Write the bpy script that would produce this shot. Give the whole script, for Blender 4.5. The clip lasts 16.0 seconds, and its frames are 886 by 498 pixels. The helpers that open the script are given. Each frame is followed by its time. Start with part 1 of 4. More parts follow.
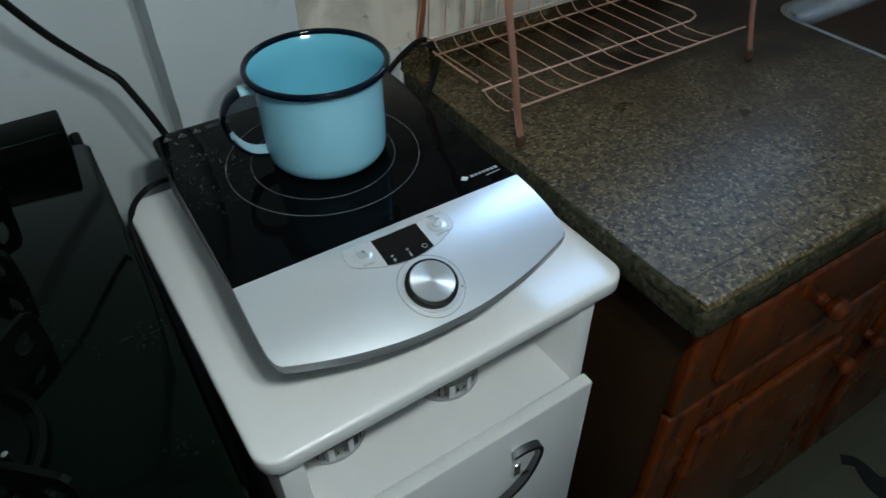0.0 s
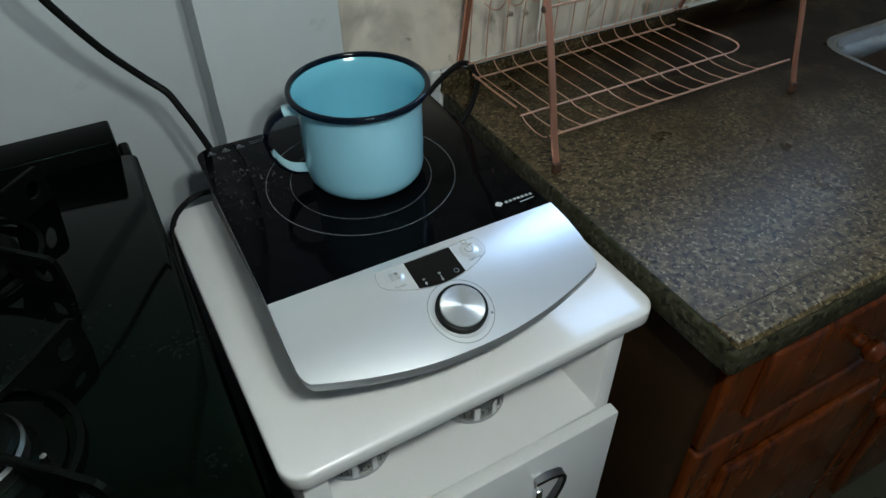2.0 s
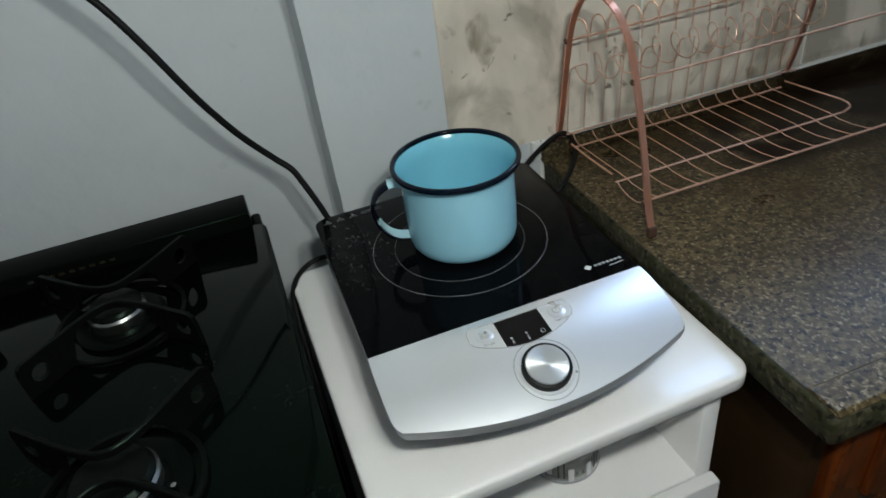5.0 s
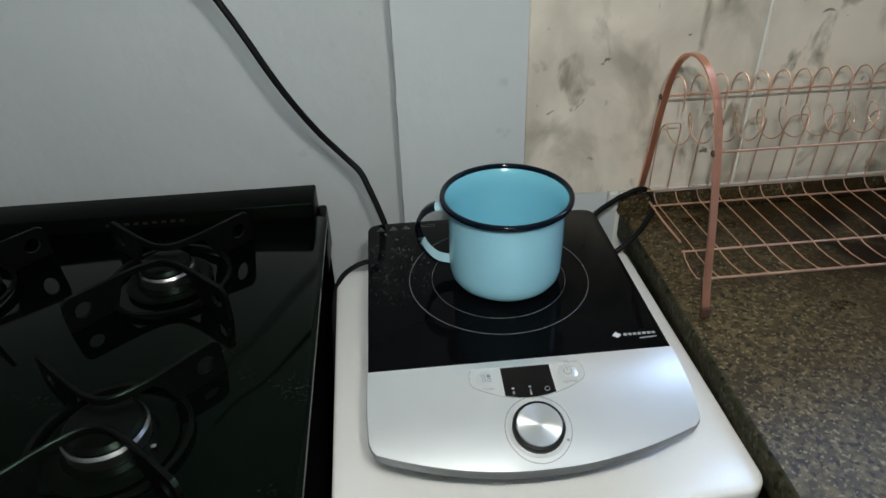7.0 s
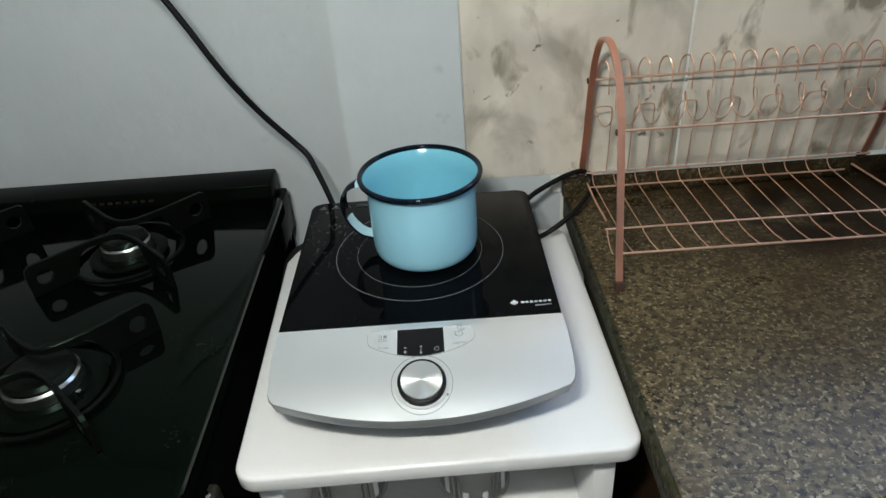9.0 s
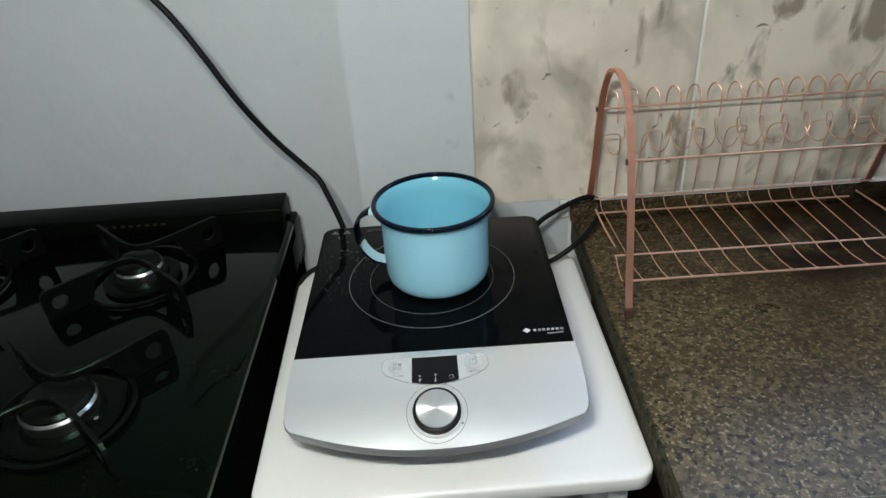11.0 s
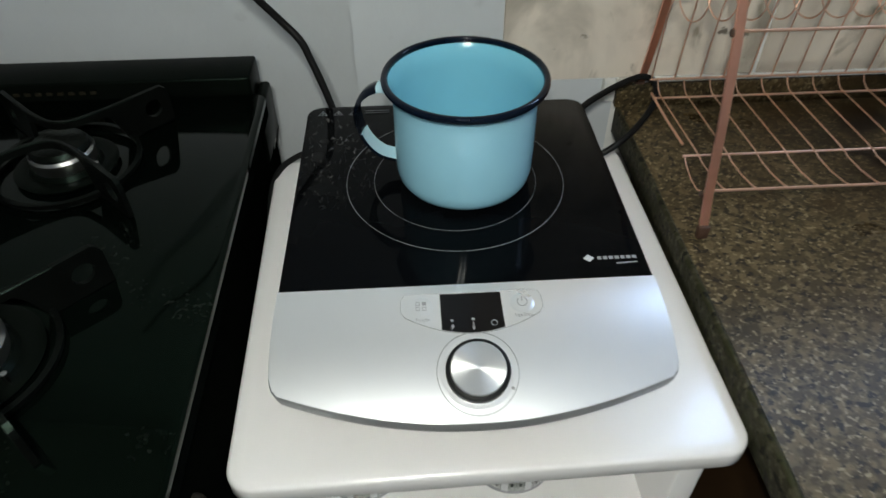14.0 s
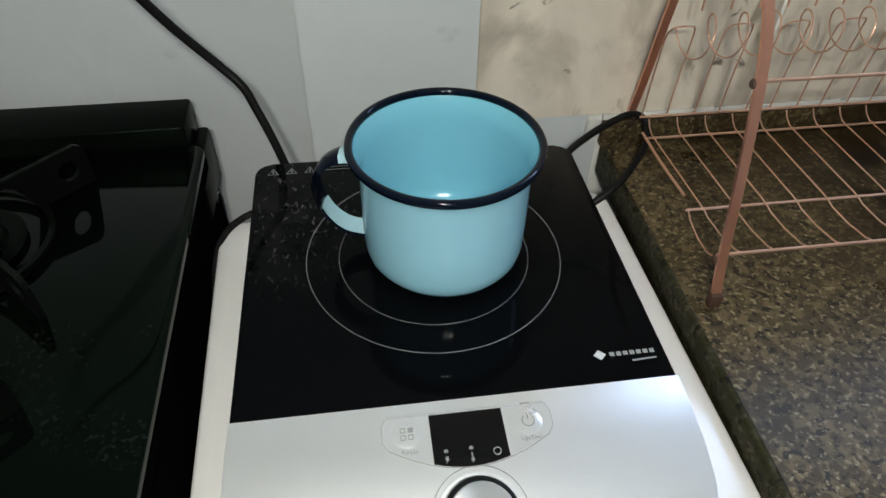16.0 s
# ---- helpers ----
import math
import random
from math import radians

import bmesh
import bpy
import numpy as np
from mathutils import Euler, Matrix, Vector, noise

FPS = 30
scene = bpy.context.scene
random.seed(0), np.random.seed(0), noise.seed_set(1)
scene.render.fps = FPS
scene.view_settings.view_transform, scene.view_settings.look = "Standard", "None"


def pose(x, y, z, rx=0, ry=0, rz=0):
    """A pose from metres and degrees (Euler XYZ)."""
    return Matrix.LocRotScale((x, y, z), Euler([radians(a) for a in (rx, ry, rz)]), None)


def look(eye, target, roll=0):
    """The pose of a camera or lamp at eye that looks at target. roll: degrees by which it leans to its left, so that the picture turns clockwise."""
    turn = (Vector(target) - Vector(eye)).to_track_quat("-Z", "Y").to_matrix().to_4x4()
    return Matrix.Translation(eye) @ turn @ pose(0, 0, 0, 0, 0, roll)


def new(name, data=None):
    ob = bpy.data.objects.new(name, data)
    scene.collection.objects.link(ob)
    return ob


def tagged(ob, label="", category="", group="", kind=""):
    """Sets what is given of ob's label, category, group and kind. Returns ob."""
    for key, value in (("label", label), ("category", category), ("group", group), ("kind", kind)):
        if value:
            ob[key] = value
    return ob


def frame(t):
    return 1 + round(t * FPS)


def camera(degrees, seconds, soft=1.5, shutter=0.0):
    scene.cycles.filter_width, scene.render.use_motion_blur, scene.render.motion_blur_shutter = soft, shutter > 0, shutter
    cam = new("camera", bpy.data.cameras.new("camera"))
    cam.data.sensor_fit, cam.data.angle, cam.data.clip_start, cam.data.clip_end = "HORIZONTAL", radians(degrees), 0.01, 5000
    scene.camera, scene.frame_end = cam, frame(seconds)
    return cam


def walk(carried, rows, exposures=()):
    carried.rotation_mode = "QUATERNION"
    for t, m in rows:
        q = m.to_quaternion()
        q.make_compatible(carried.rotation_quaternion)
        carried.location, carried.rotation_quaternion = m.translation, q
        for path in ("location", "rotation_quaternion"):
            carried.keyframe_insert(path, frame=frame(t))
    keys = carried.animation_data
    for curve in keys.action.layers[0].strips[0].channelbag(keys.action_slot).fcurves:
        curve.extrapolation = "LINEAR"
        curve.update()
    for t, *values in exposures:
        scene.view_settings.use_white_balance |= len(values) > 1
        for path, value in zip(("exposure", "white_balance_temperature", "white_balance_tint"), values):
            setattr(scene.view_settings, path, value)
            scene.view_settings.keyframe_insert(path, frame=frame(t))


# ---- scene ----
cam = camera(65.9, 16.0, shutter=0.4)
EXPO = [(0.0, 0.60, 5850, 3), (2.5, 0.74, 6200, 6), (4.5, 0.88, 6350, 9), (7.4, 1.08, 6500, 10), (8.2, 1.26, 6500, 10), (12.5, 1.25, 6500, 10), (14.0, 1.06, 6600, 11), (16.0, 1.22, 6800, 12)]
PATH = [
    (0, (-0.206, -0.428, 1.341), (0.573, 0.831, -0.004), -0.9),
    (0.5, (-0.216, -0.426, 1.344), (0.499, 0.863, -0.009), -0.5),
    (1, (-0.213, -0.429, 1.357), (0.481, 0.909, 0.042), -0.4),
    (1.5, (-0.202, -0.423, 1.352), (0.513, 0.888, 0.021), -0.6),
    (2, (-0.205, -0.426, 1.354), (0.506, 0.9, 0.037), -0.7),
    (2.5, (-0.21, -0.431, 1.358), (0.442, 0.933, 0.049), -1.9),
    (3, (-0.196, -0.459, 1.373), (0.389, 1.011, 0.149), -4.9),
    (3.5, (-0.182, -0.455, 1.362), (0.398, 1.003, 0.122), -5.7),
    (4, (-0.194, -0.456, 1.365), (0.401, 1.004, 0.135), -4.6),
    (4.5, (-0.193, -0.455, 1.365), (0.402, 1.001, 0.129), -4.6),
    (5, (-0.189, -0.473, 1.379), (0.248, 1.105, 0.231), -8.4),
    (7.5, (-0.058, -0.476, 1.388), (-0.044, 1.211, 0.315), -0.9),
    (8, (0.003, -0.546, 1.399), (-0.15, 1.17, 0.383), -2.7),
    (8.5, (0.04, -0.562, 1.39), (-0.041, 1.154, 0.367), -4.4),
    (9, (0.037, -0.543, 1.381), (0.014, 1.134, 0.29), -4.5),
    (11.5, (0.021, -0.542, 1.403), (0.005, 1.157, 0.348), -4.1),
    (12, (0.021, -0.551, 1.401), (-0.018, 1.142, 0.337), -3.9),
    (12.5, (0.021, -0.537, 1.383), (0.026, 1.126, 0.272), -2.7),
    (13, (0.014, -0.518, 1.363), (0.04, 1.088, 0.172), -1.3),
    (13.5, (-0.003, -0.478, 1.35), (0.031, 1.075, 0.09), -0.9),
    (14, (-0.04, -0.366, 1.318), (0.044, 1.099, -0.042), -0.3),
    (14.5, (-0.055, -0.288, 1.295), (0.086, 1.103, -0.134), 0.7),
    (15, (-0.051, -0.256, 1.3), (0.131, 1.147, -0.113), 1.0),
    (15.5, (-0.04, -0.249, 1.31), (0.177, 1.179, -0.073), 0.7),
    (16, (-0.052, -0.246, 1.311), (0.17, 1.186, -0.068), 1.3),
]
# the phone's exposure drifts a little
walk(cam, [(t, look(eye, target, roll)) for t, eye, target, roll in PATH], EXPO)

# ---- world and lights ----
world = bpy.data.worlds.new("dusk_sky")
scene.world = world
world.use_nodes = True
wn = world.node_tree.nodes
sky = wn.new("ShaderNodeTexSky")
sky.sky_type = "NISHITA"
sky.sun_disc = False
sky.sun_elevation = radians(12)
sky.sun_rotation = radians(200)
wn["Background"].inputs["Strength"].default_value = 0.12
world.node_tree.links.new(sky.outputs[0], wn["Background"].inputs["Color"])


def lamp(name, kind, energy, color, m, size=0.1):
    data = bpy.data.lights.new(name, kind)
    data.energy, data.color = energy, color
    if kind == "AREA":
        data.shape, data.size = "DISK", size
    else:
        data.shadow_soft_size = size
    ob = new(name, data)
    ob.matrix_world = m
    return ob


# added pair of unseen key lights; the daylight in the window over the sink
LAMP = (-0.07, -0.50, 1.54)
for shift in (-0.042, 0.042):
    lamp("added_key_light", "POINT", 4.75, (0.957, 1.0, 0.928), pose(LAMP[0] + shift, LAMP[1], LAMP[2]), 0.022)
sky_light = bpy.data.lights.new("window_daylight", "AREA")
sky_light.shape, sky_light.size, sky_light.size_y = "RECTANGLE", 1.02, 0.44
sky_light.energy, sky_light.color = 5.0, (0.45, 0.65, 1.0)
new("window_daylight", sky_light).matrix_world = look((0.97, 0.44, 1.66), (0.87, -0.6, 1.3))


# ---- materials ----
def mat(name, base, rough=0.5, metal=0.0, vary=0.06, scale=8.0, bump=0.0, bump_scale=60.0, coat=0.0, rough_vary=0.08, tint=None, gloss=0.5):
    m = bpy.data.materials.new(name)
    m.use_nodes = True
    nt = m.node_tree
    n, l = nt.nodes, nt.links
    b = n["Principled BSDF"]
    b.inputs["Metallic"].default_value = metal
    b.inputs["Specular IOR Level"].default_value = gloss
    b.inputs["Coat Weight"].default_value = coat
    b.inputs["Coat Roughness"].default_value = 0.06
    tc = n.new("ShaderNodeTexCoord")
    big = n.new("ShaderNodeTexNoise")
    big.inputs["Scale"].default_value, big.inputs["Detail"].default_value = scale, 6
    l.new(tc.outputs["Object"], big.inputs["Vector"])
    fine = n.new("ShaderNodeTexNoise")
    fine.inputs["Scale"].default_value, fine.inputs["Detail"].default_value = bump_scale, 8
    l.new(tc.outputs["Object"], fine.inputs["Vector"])
    mixf = n.new("ShaderNodeMath")
    mixf.operation = "MULTIPLY_ADD"
    mixf.inputs[1].default_value = 0.35
    l.new(fine.outputs["Fac"], mixf.inputs[0])
    l.new(big.outputs["Fac"], mixf.inputs[2])
    ramp = n.new("ShaderNodeMapRange")
    ramp.inputs["From Min"].default_value, ramp.inputs["From Max"].default_value = 0.35, 1.0
    l.new(mixf.outputs[0], ramp.inputs["Value"])
    mix = n.new("ShaderNodeMix")
    mix.data_type = "RGBA"
    other = tint or [c * (1 - vary) for c in base]
    lighter = [min(1, c * (1 + vary)) for c in base]
    mix.inputs["A"].default_value = (*other, 1)
    mix.inputs["B"].default_value = (*lighter, 1)
    l.new(ramp.outputs[0], mix.inputs["Factor"])
    l.new(mix.outputs["Result"], b.inputs["Base Color"])
    rr = n.new("ShaderNodeMapRange")
    rr.inputs["To Min"].default_value, rr.inputs["To Max"].default_value = max(0.02, rough - rough_vary), min(1, rough + rough_vary)
    l.new(big.outputs["Fac"], rr.inputs["Value"])
    l.new(rr.outputs[0], b.inputs["Roughness"])
    if bump:
        bp = n.new("ShaderNodeBump")
        bp.inputs["Strength"].default_value, bp.inputs["Distance"].default_value = bump, 0.002
        l.new(fine.outputs["Fac"], bp.inputs["Height"])
        l.new(bp.outputs[0], b.inputs["Normal"])
    return m


def node_color(m):
    """The node that feeds the base colour, to mix something over it."""
    b = m.node_tree.nodes["Principled BSDF"]
    return b, b.inputs["Base Color"].links[0].from_socket


def overlay(m, fac_socket, color, rough=None):
    nt = m.node_tree
    b, src = node_color(m)
    mix = nt.nodes.new("ShaderNodeMix")
    mix.data_type = "RGBA"
    nt.links.new(fac_socket, mix.inputs["Factor"])
    nt.links.new(src, mix.inputs["A"])
    mix.inputs["B"].default_value = (*color, 1)
    nt.links.new(mix.outputs["Result"], b.inputs["Base Color"])


def threshold(m, socket, lo, hi):
    r = m.node_tree.nodes.new("ShaderNodeMapRange")
    r.inputs["From Min"].default_value, r.inputs["From Max"].default_value = lo, hi
    m.node_tree.links.new(socket, r.inputs["Value"])
    return r.outputs[0]


def noise_tex(m, scale, detail=4, distortion=0.0, stretch=(1, 1, 1), offset=(0, 0, 0), apart=False):
    nt = m.node_tree
    tc = nt.nodes.new("ShaderNodeTexCoord")
    mp = nt.nodes.new("ShaderNodeMapping")
    mp.inputs["Scale"].default_value, mp.inputs["Location"].default_value = stretch, offset
    nt.links.new(tc.outputs["Object"], mp.inputs["Vector"])
    if apart:
        info = nt.nodes.new("ShaderNodeObjectInfo")
        sh = nt.nodes.new("ShaderNodeVectorMath")
        sh.operation = "MULTIPLY_ADD"
        sh.inputs[1].default_value, sh.inputs[2].default_value = (37, 53, 71), offset
        nt.links.new(info.outputs["Random"], sh.inputs[0])
        nt.links.new(sh.outputs[0], mp.inputs["Location"])
    t = nt.nodes.new("ShaderNodeTexNoise")
    t.inputs["Scale"].default_value, t.inputs["Detail"].default_value, t.inputs["Distortion"].default_value = scale, detail, distortion
    nt.links.new(mp.outputs[0], t.inputs["Vector"])
    return t.outputs["Fac"]


def times(m, a, b_):
    k = m.node_tree.nodes.new("ShaderNodeMath")
    k.operation = "MULTIPLY"
    m.node_tree.links.new(a, k.inputs[0])
    m.node_tree.links.new(b_, k.inputs[1])
    return k.outputs[0]


M = {}
M["paint"] = mat("grey_wall_paint", (0.56, 0.585, 0.60), 0.5, vary=0.05, scale=5, bump=0.6, bump_scale=34)
overlay(M["paint"], threshold(M["paint"], noise_tex(M["paint"], 26, 5), 0.68, 0.78), (0.48, 0.50, 0.51))
M["room"] = mat("room_paint", (0.72, 0.73, 0.72), 0.7, vary=0.05, scale=2, bump=0.1)
M["ceiling"] = mat("ceiling_paint", (0.84, 0.84, 0.82), 0.8, vary=0.04, scale=2)

# cream tiles with smoky grey and brown veins
tile_m = mat("marbled_tile", (0.752, 0.672, 0.572), 0.22, vary=0.05, scale=5, bump=0.03, bump_scale=15, rough_vary=0.06)
veil = threshold(tile_m, noise_tex(tile_m, 7, 8, 0.6, (1.2, 1, 0.8), apart=True), 0.44, 0.64)
overlay(tile_m, veil, (0.58, 0.515, 0.435))
cloud = threshold(tile_m, noise_tex(tile_m, 9.5, 9, 0.45, (1.25, 1, 0.8), (3, 1, 7), apart=True), 0.52, 0.66)
overlay(tile_m, cloud, (0.41, 0.365, 0.30))
vein = threshold(tile_m, noise_tex(tile_m, 17, 9, 0.5, (1.4, 1, 0.7), (6, 2, 5), apart=True), 0.59, 0.68)
overlay(tile_m, vein, (0.32, 0.275, 0.21))
speck = threshold(tile_m, noise_tex(tile_m, 40, 5, 0.6, (1, 1, 1), (9, 4, 2), apart=True), 0.68, 0.73)
overlay(tile_m, speck, (0.20, 0.17, 0.135))
M["tile"] = tile_m
M["grout"] = mat("white_grout", (0.74, 0.73, 0.70), 0.8, vary=0.1, scale=40, bump=0.3)

# speckled granite
gran = mat("brown_grey_granite", (0.060, 0.043, 0.021), 0.30, vary=0.25, scale=9, bump=0.10, bump_scale=300, rough_vary=0.08, gloss=0.12)
overlay(gran, threshold(gran, noise_tex(gran, 135, 4), 0.47, 0.60), (0.130, 0.097, 0.050))
overlay(gran, threshold(gran, noise_tex(gran, 150, 3, 0, (1, 1, 1), (5, 2, 8)), 0.55, 0.62), (0.020, 0.016, 0.011))
overlay(gran, threshold(gran, noise_tex(gran, 210, 2, 0, (1, 1, 1), (1, 9, 3)), 0.575, 0.68), (0.25, 0.195, 0.115))
overlay(gran, times(gran, threshold(gran, noise_tex(gran, 4.2, 5, 1.0, (1, 1, 1), (2.3, 7.1, 0)), 0.52, 0.68), threshold(gran, noise_tex(gran, 60, 3), 0.3, 0.6)), (0.02, 0.017, 0.010))
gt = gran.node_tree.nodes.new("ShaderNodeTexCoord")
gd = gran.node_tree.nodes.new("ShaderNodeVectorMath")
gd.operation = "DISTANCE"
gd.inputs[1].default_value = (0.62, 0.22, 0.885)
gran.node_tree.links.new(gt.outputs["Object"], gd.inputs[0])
# the granite turns browner around the rack's right end
brown_patch = times(gran, threshold(gran, gd.outputs["Value"], 0.48, 0.16), threshold(gran, noise_tex(gran, 14, 6, 1.0, (1, 1, 1), (4, 4, 1)), 0.34, 0.66))
overlay(gran, brown_patch, (0.040, 0.024, 0.010))
# darker patches under the rack, beside the sink and behind it
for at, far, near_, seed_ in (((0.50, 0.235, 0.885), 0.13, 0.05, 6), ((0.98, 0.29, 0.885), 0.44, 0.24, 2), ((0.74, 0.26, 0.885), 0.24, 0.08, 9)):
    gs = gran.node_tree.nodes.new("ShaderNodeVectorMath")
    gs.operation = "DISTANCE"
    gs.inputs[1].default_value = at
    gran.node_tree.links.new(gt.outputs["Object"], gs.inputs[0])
    dark_patch = times(gran, threshold(gran, gs.outputs["Value"], far, near_), threshold(gran, noise_tex(gran, 11, 5, 1.0, (1, 1, 1), (seed_, 3, 1)), 0.30, 0.52))
    overlay(gran, dark_patch, (0.011, 0.006, 0.003))
M["granite"] = gran
medge = mat("mossy_granite_edge", (0.034, 0.031, 0.018), 0.6, vary=0.3, scale=20, bump=0.6, bump_scale=150, gloss=0.12)
overlay(medge, threshold(medge, noise_tex(medge, 140, 4), 0.50, 0.60), (0.072, 0.064, 0.042))
overlay(medge, threshold(medge, noise_tex(medge, 55, 5, 0.6, (1, 1, 1), (3, 8, 1)), 0.47, 0.60), (0.027, 0.027, 0.012))
overlay(medge, threshold(medge, noise_tex(medge, 120, 3, 0, (1, 1, 1), (7, 2, 6)), 0.56, 0.62), (0.010, 0.009, 0.006))
M["granite_edge"] = medge

M["white"] = mat("white_lacquer", (0.81, 0.79, 0.782), 0.20, vary=0.02, scale=4, bump=0.02, bump_scale=30, coat=0.3, rough_vary=0.06)
M["white_in"] = mat("white_board", (0.76, 0.755, 0.74), 0.35, vary=0.03, scale=5)
M["glass_black"] = mat("black_ceramic_glass", (0.002, 0.0024, 0.003), 0.04, vary=0.2, scale=12, rough_vary=0.02, gloss=0.034)
gb = M["glass_black"]
# dried splashes towards the rear corner of the hob
tcn = gb.node_tree.nodes.new("ShaderNodeTexCoord")
flatten = gb.node_tree.nodes.new("ShaderNodeVectorMath")
flatten.operation = "MULTIPLY"
flatten.inputs[1].default_value = (1, 0.7, 1)
gb.node_tree.links.new(tcn.outputs["Object"], flatten.inputs[0])
dist = gb.node_tree.nodes.new("ShaderNodeVectorMath")
dist.operation = "DISTANCE"
dist.inputs[1].default_value = (-0.118, 0.138, 0.94)
gb.node_tree.links.new(flatten.outputs[0], dist.inputs[0])
near = threshold(gb, dist.outputs["Value"], 0.072, 0.01)
spl = threshold(gb, noise_tex(gb, 260, 4, 0.5, (1, 0.6, 1)), 0.60, 0.70)
overlay(gb, times(gb, times(gb, near, spl), threshold(gb, noise_tex(gb, 48, 3, 0.5, (1, 1, 1), (3, 1, 4)), 0.40, 0.60)), (0.14, 0.14, 0.137))
film_ = threshold(gb, noise_tex(gb, 45, 4), 0.45, 0.75)
overlay(gb, times(gb, near, film_), (0.014, 0.014, 0.014))

M["hob_body"] = mat("black_plastic", (0.006, 0.006, 0.0065), 0.45, vary=0.2, scale=20, bump=0.05)
M["silver"] = mat("silver_lacquer", (0.88, 0.885, 0.895), 0.34, metal=0.84, vary=0.02, scale=6, rough_vary=0.015)
M["silver_side"] = mat("darker_silver_edge", (0.36, 0.37, 0.38), 0.42, metal=0.6, vary=0.05, scale=20)
M["lens"] = mat("clear_silver_overlay", (0.80, 0.81, 0.82), 0.30, metal=0.68, vary=0.02, scale=8)
M["line"] = mat("dark_hairline", (0.33, 0.33, 0.33), 0.5, vary=0.1)
M["display"] = mat("black_display_glass", (0.004, 0.004, 0.005), 0.08, vary=0.1, rough_vary=0.02, gloss=0.2)
M["print_white"] = mat("white_print", (0.62, 0.62, 0.62), 0.6, vary=0.05)
M["print_grey"] = mat("grey_ring_print", (0.17, 0.175, 0.18), 0.5, vary=0.15, scale=60)
M["print_dim"] = mat("dim_display_print", (0.27, 0.27, 0.27), 0.5, vary=0.05)
M["print_dark"] = mat("grey_button_print", (0.30, 0.30, 0.31), 0.6, vary=0.1)
M["print_soft"] = mat("pale_button_print", (0.36, 0.36, 0.37), 0.6, vary=0.1)
M["cyan"] = mat("turquoise_enamel", (0.300, 0.588, 0.722), 0.08, vary=0.03, scale=14, bump=0.03, bump_scale=28, rough_vary=0.02)
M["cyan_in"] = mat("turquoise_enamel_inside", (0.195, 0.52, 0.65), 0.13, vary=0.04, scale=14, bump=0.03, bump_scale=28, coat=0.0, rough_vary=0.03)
M["cyan_pale"] = mat("pale_blue_enamel", (0.42, 0.66, 0.75), 0.14, vary=0.05, scale=30, coat=0.3)
M["navy"] = mat("black_blue_enamel", (0.0015, 0.0045, 0.012), 0.07, vary=0.2, scale=30, rough_vary=0.03, gloss=0.22)
M["copper"] = mat("rose_gold_plating", (0.82, 0.40, 0.28), 0.32, metal=0.88, vary=0.08, scale=30, bump=0.03, bump_scale=200)
M["copper_wire"] = mat("rose_gold_wire", (0.80, 0.50, 0.36), 0.46, metal=0.95, vary=0.08, scale=30)
M["rubber"] = mat("black_rubber", (0.005, 0.005, 0.005), 0.5, gloss=0.18, vary=0.2, scale=40, bump=0.1, bump_scale=200)
M["foot"] = mat("brown_rubber", (0.07, 0.035, 0.022), 0.6, vary=0.2, scale=60)
M["stove_glass"] = mat("black_stove_glass", (0.0010, 0.0018, 0.0013), 0.06, vary=0.3, scale=5, rough_vary=0.03, gloss=0.10)
M["stove_glass"].node_tree.nodes["Principled BSDF"].inputs["Specular Tint"].default_value = (0.50, 0.92, 0.64, 1)
dust = times(M["stove_glass"], threshold(M["stove_glass"], noise_tex(M["stove_glass"], 9, 4, 1.0, (1, 1, 1), (2, 5, 1)), 0.52, 0.66), threshold(M["stove_glass"], noise_tex(M["stove_glass"], 240, 3), 0.56, 0.68))
overlay(M["stove_glass"], dust, (0.010, 0.012, 0.010))
M["stove_black"] = mat("black_enamel", (0.0026, 0.0036, 0.0028), 0.3, vary=0.3, scale=12, bump=0.05, gloss=0.035)
M["stove_side"] = mat("dull_black_sheet", (0.0028, 0.0036, 0.0030), 0.8, vary=0.3, scale=12, gloss=0.0)
M["iron"] = mat("black_cast_iron", (0.0030, 0.0034, 0.0030), 0.34, vary=0.4, scale=60, bump=0.25, bump_scale=220, gloss=0.09)
for key in ("stove_black", "iron"):
    M[key].node_tree.nodes["Principled BSDF"].inputs["Specular Tint"].default_value = (0.65, 1.0, 0.8, 1)
M["aluminium"] = mat("burner_aluminium", (0.46, 0.46, 0.44), 0.30, metal=1.0, vary=0.12, scale=40, bump=0.05)
M["steel"] = mat("stainless_steel", (0.52, 0.52, 0.51), 0.24, metal=1.0, vary=0.06, scale=10, bump=0.03, bump_scale=200, rough_vary=0.08)
M["chrome"] = mat("chrome", (0.72, 0.72, 0.73), 0.10, metal=1.0, vary=0.03, rough_vary=0.03)
M["chrome_dark"] = mat("dark_chrome", (0.16, 0.16, 0.17), 0.16, metal=1.0, vary=0.05, rough_vary=0.03)
M["wood"] = mat("varnished_red_wood", (0.135, 0.029, 0.004), 0.27, vary=0.35, scale=6, bump=0.06, bump_scale=40, coat=0.1, gloss=0.3)
grain = threshold(M["wood"], noise_tex(M["wood"], 9, 6, 0.8, (9, 9, 0.8)), 0.42, 0.66)
overlay(M["wood"], grain, (0.045, 0.011, 0.003))
M["wood_dark"] = mat("dark_wood_panel", (0.026, 0.013, 0.005), 0.6, vary=0.3, scale=8, bump=0.1, gloss=0.12)
M["floor"] = mat("olive_grey_floor_tile", (0.095, 0.092, 0.060), 0.35, vary=0.12, scale=5, bump=0.04)
M["mat_black"] = mat("black_mat_print", (0.008, 0.008, 0.008), 0.8, vary=0.3, scale=50)
M["mat"] = mat("woven_floor_mat", (0.095, 0.093, 0.060), 0.8, vary=0.12, scale=60, bump=0.3, bump_scale=300)
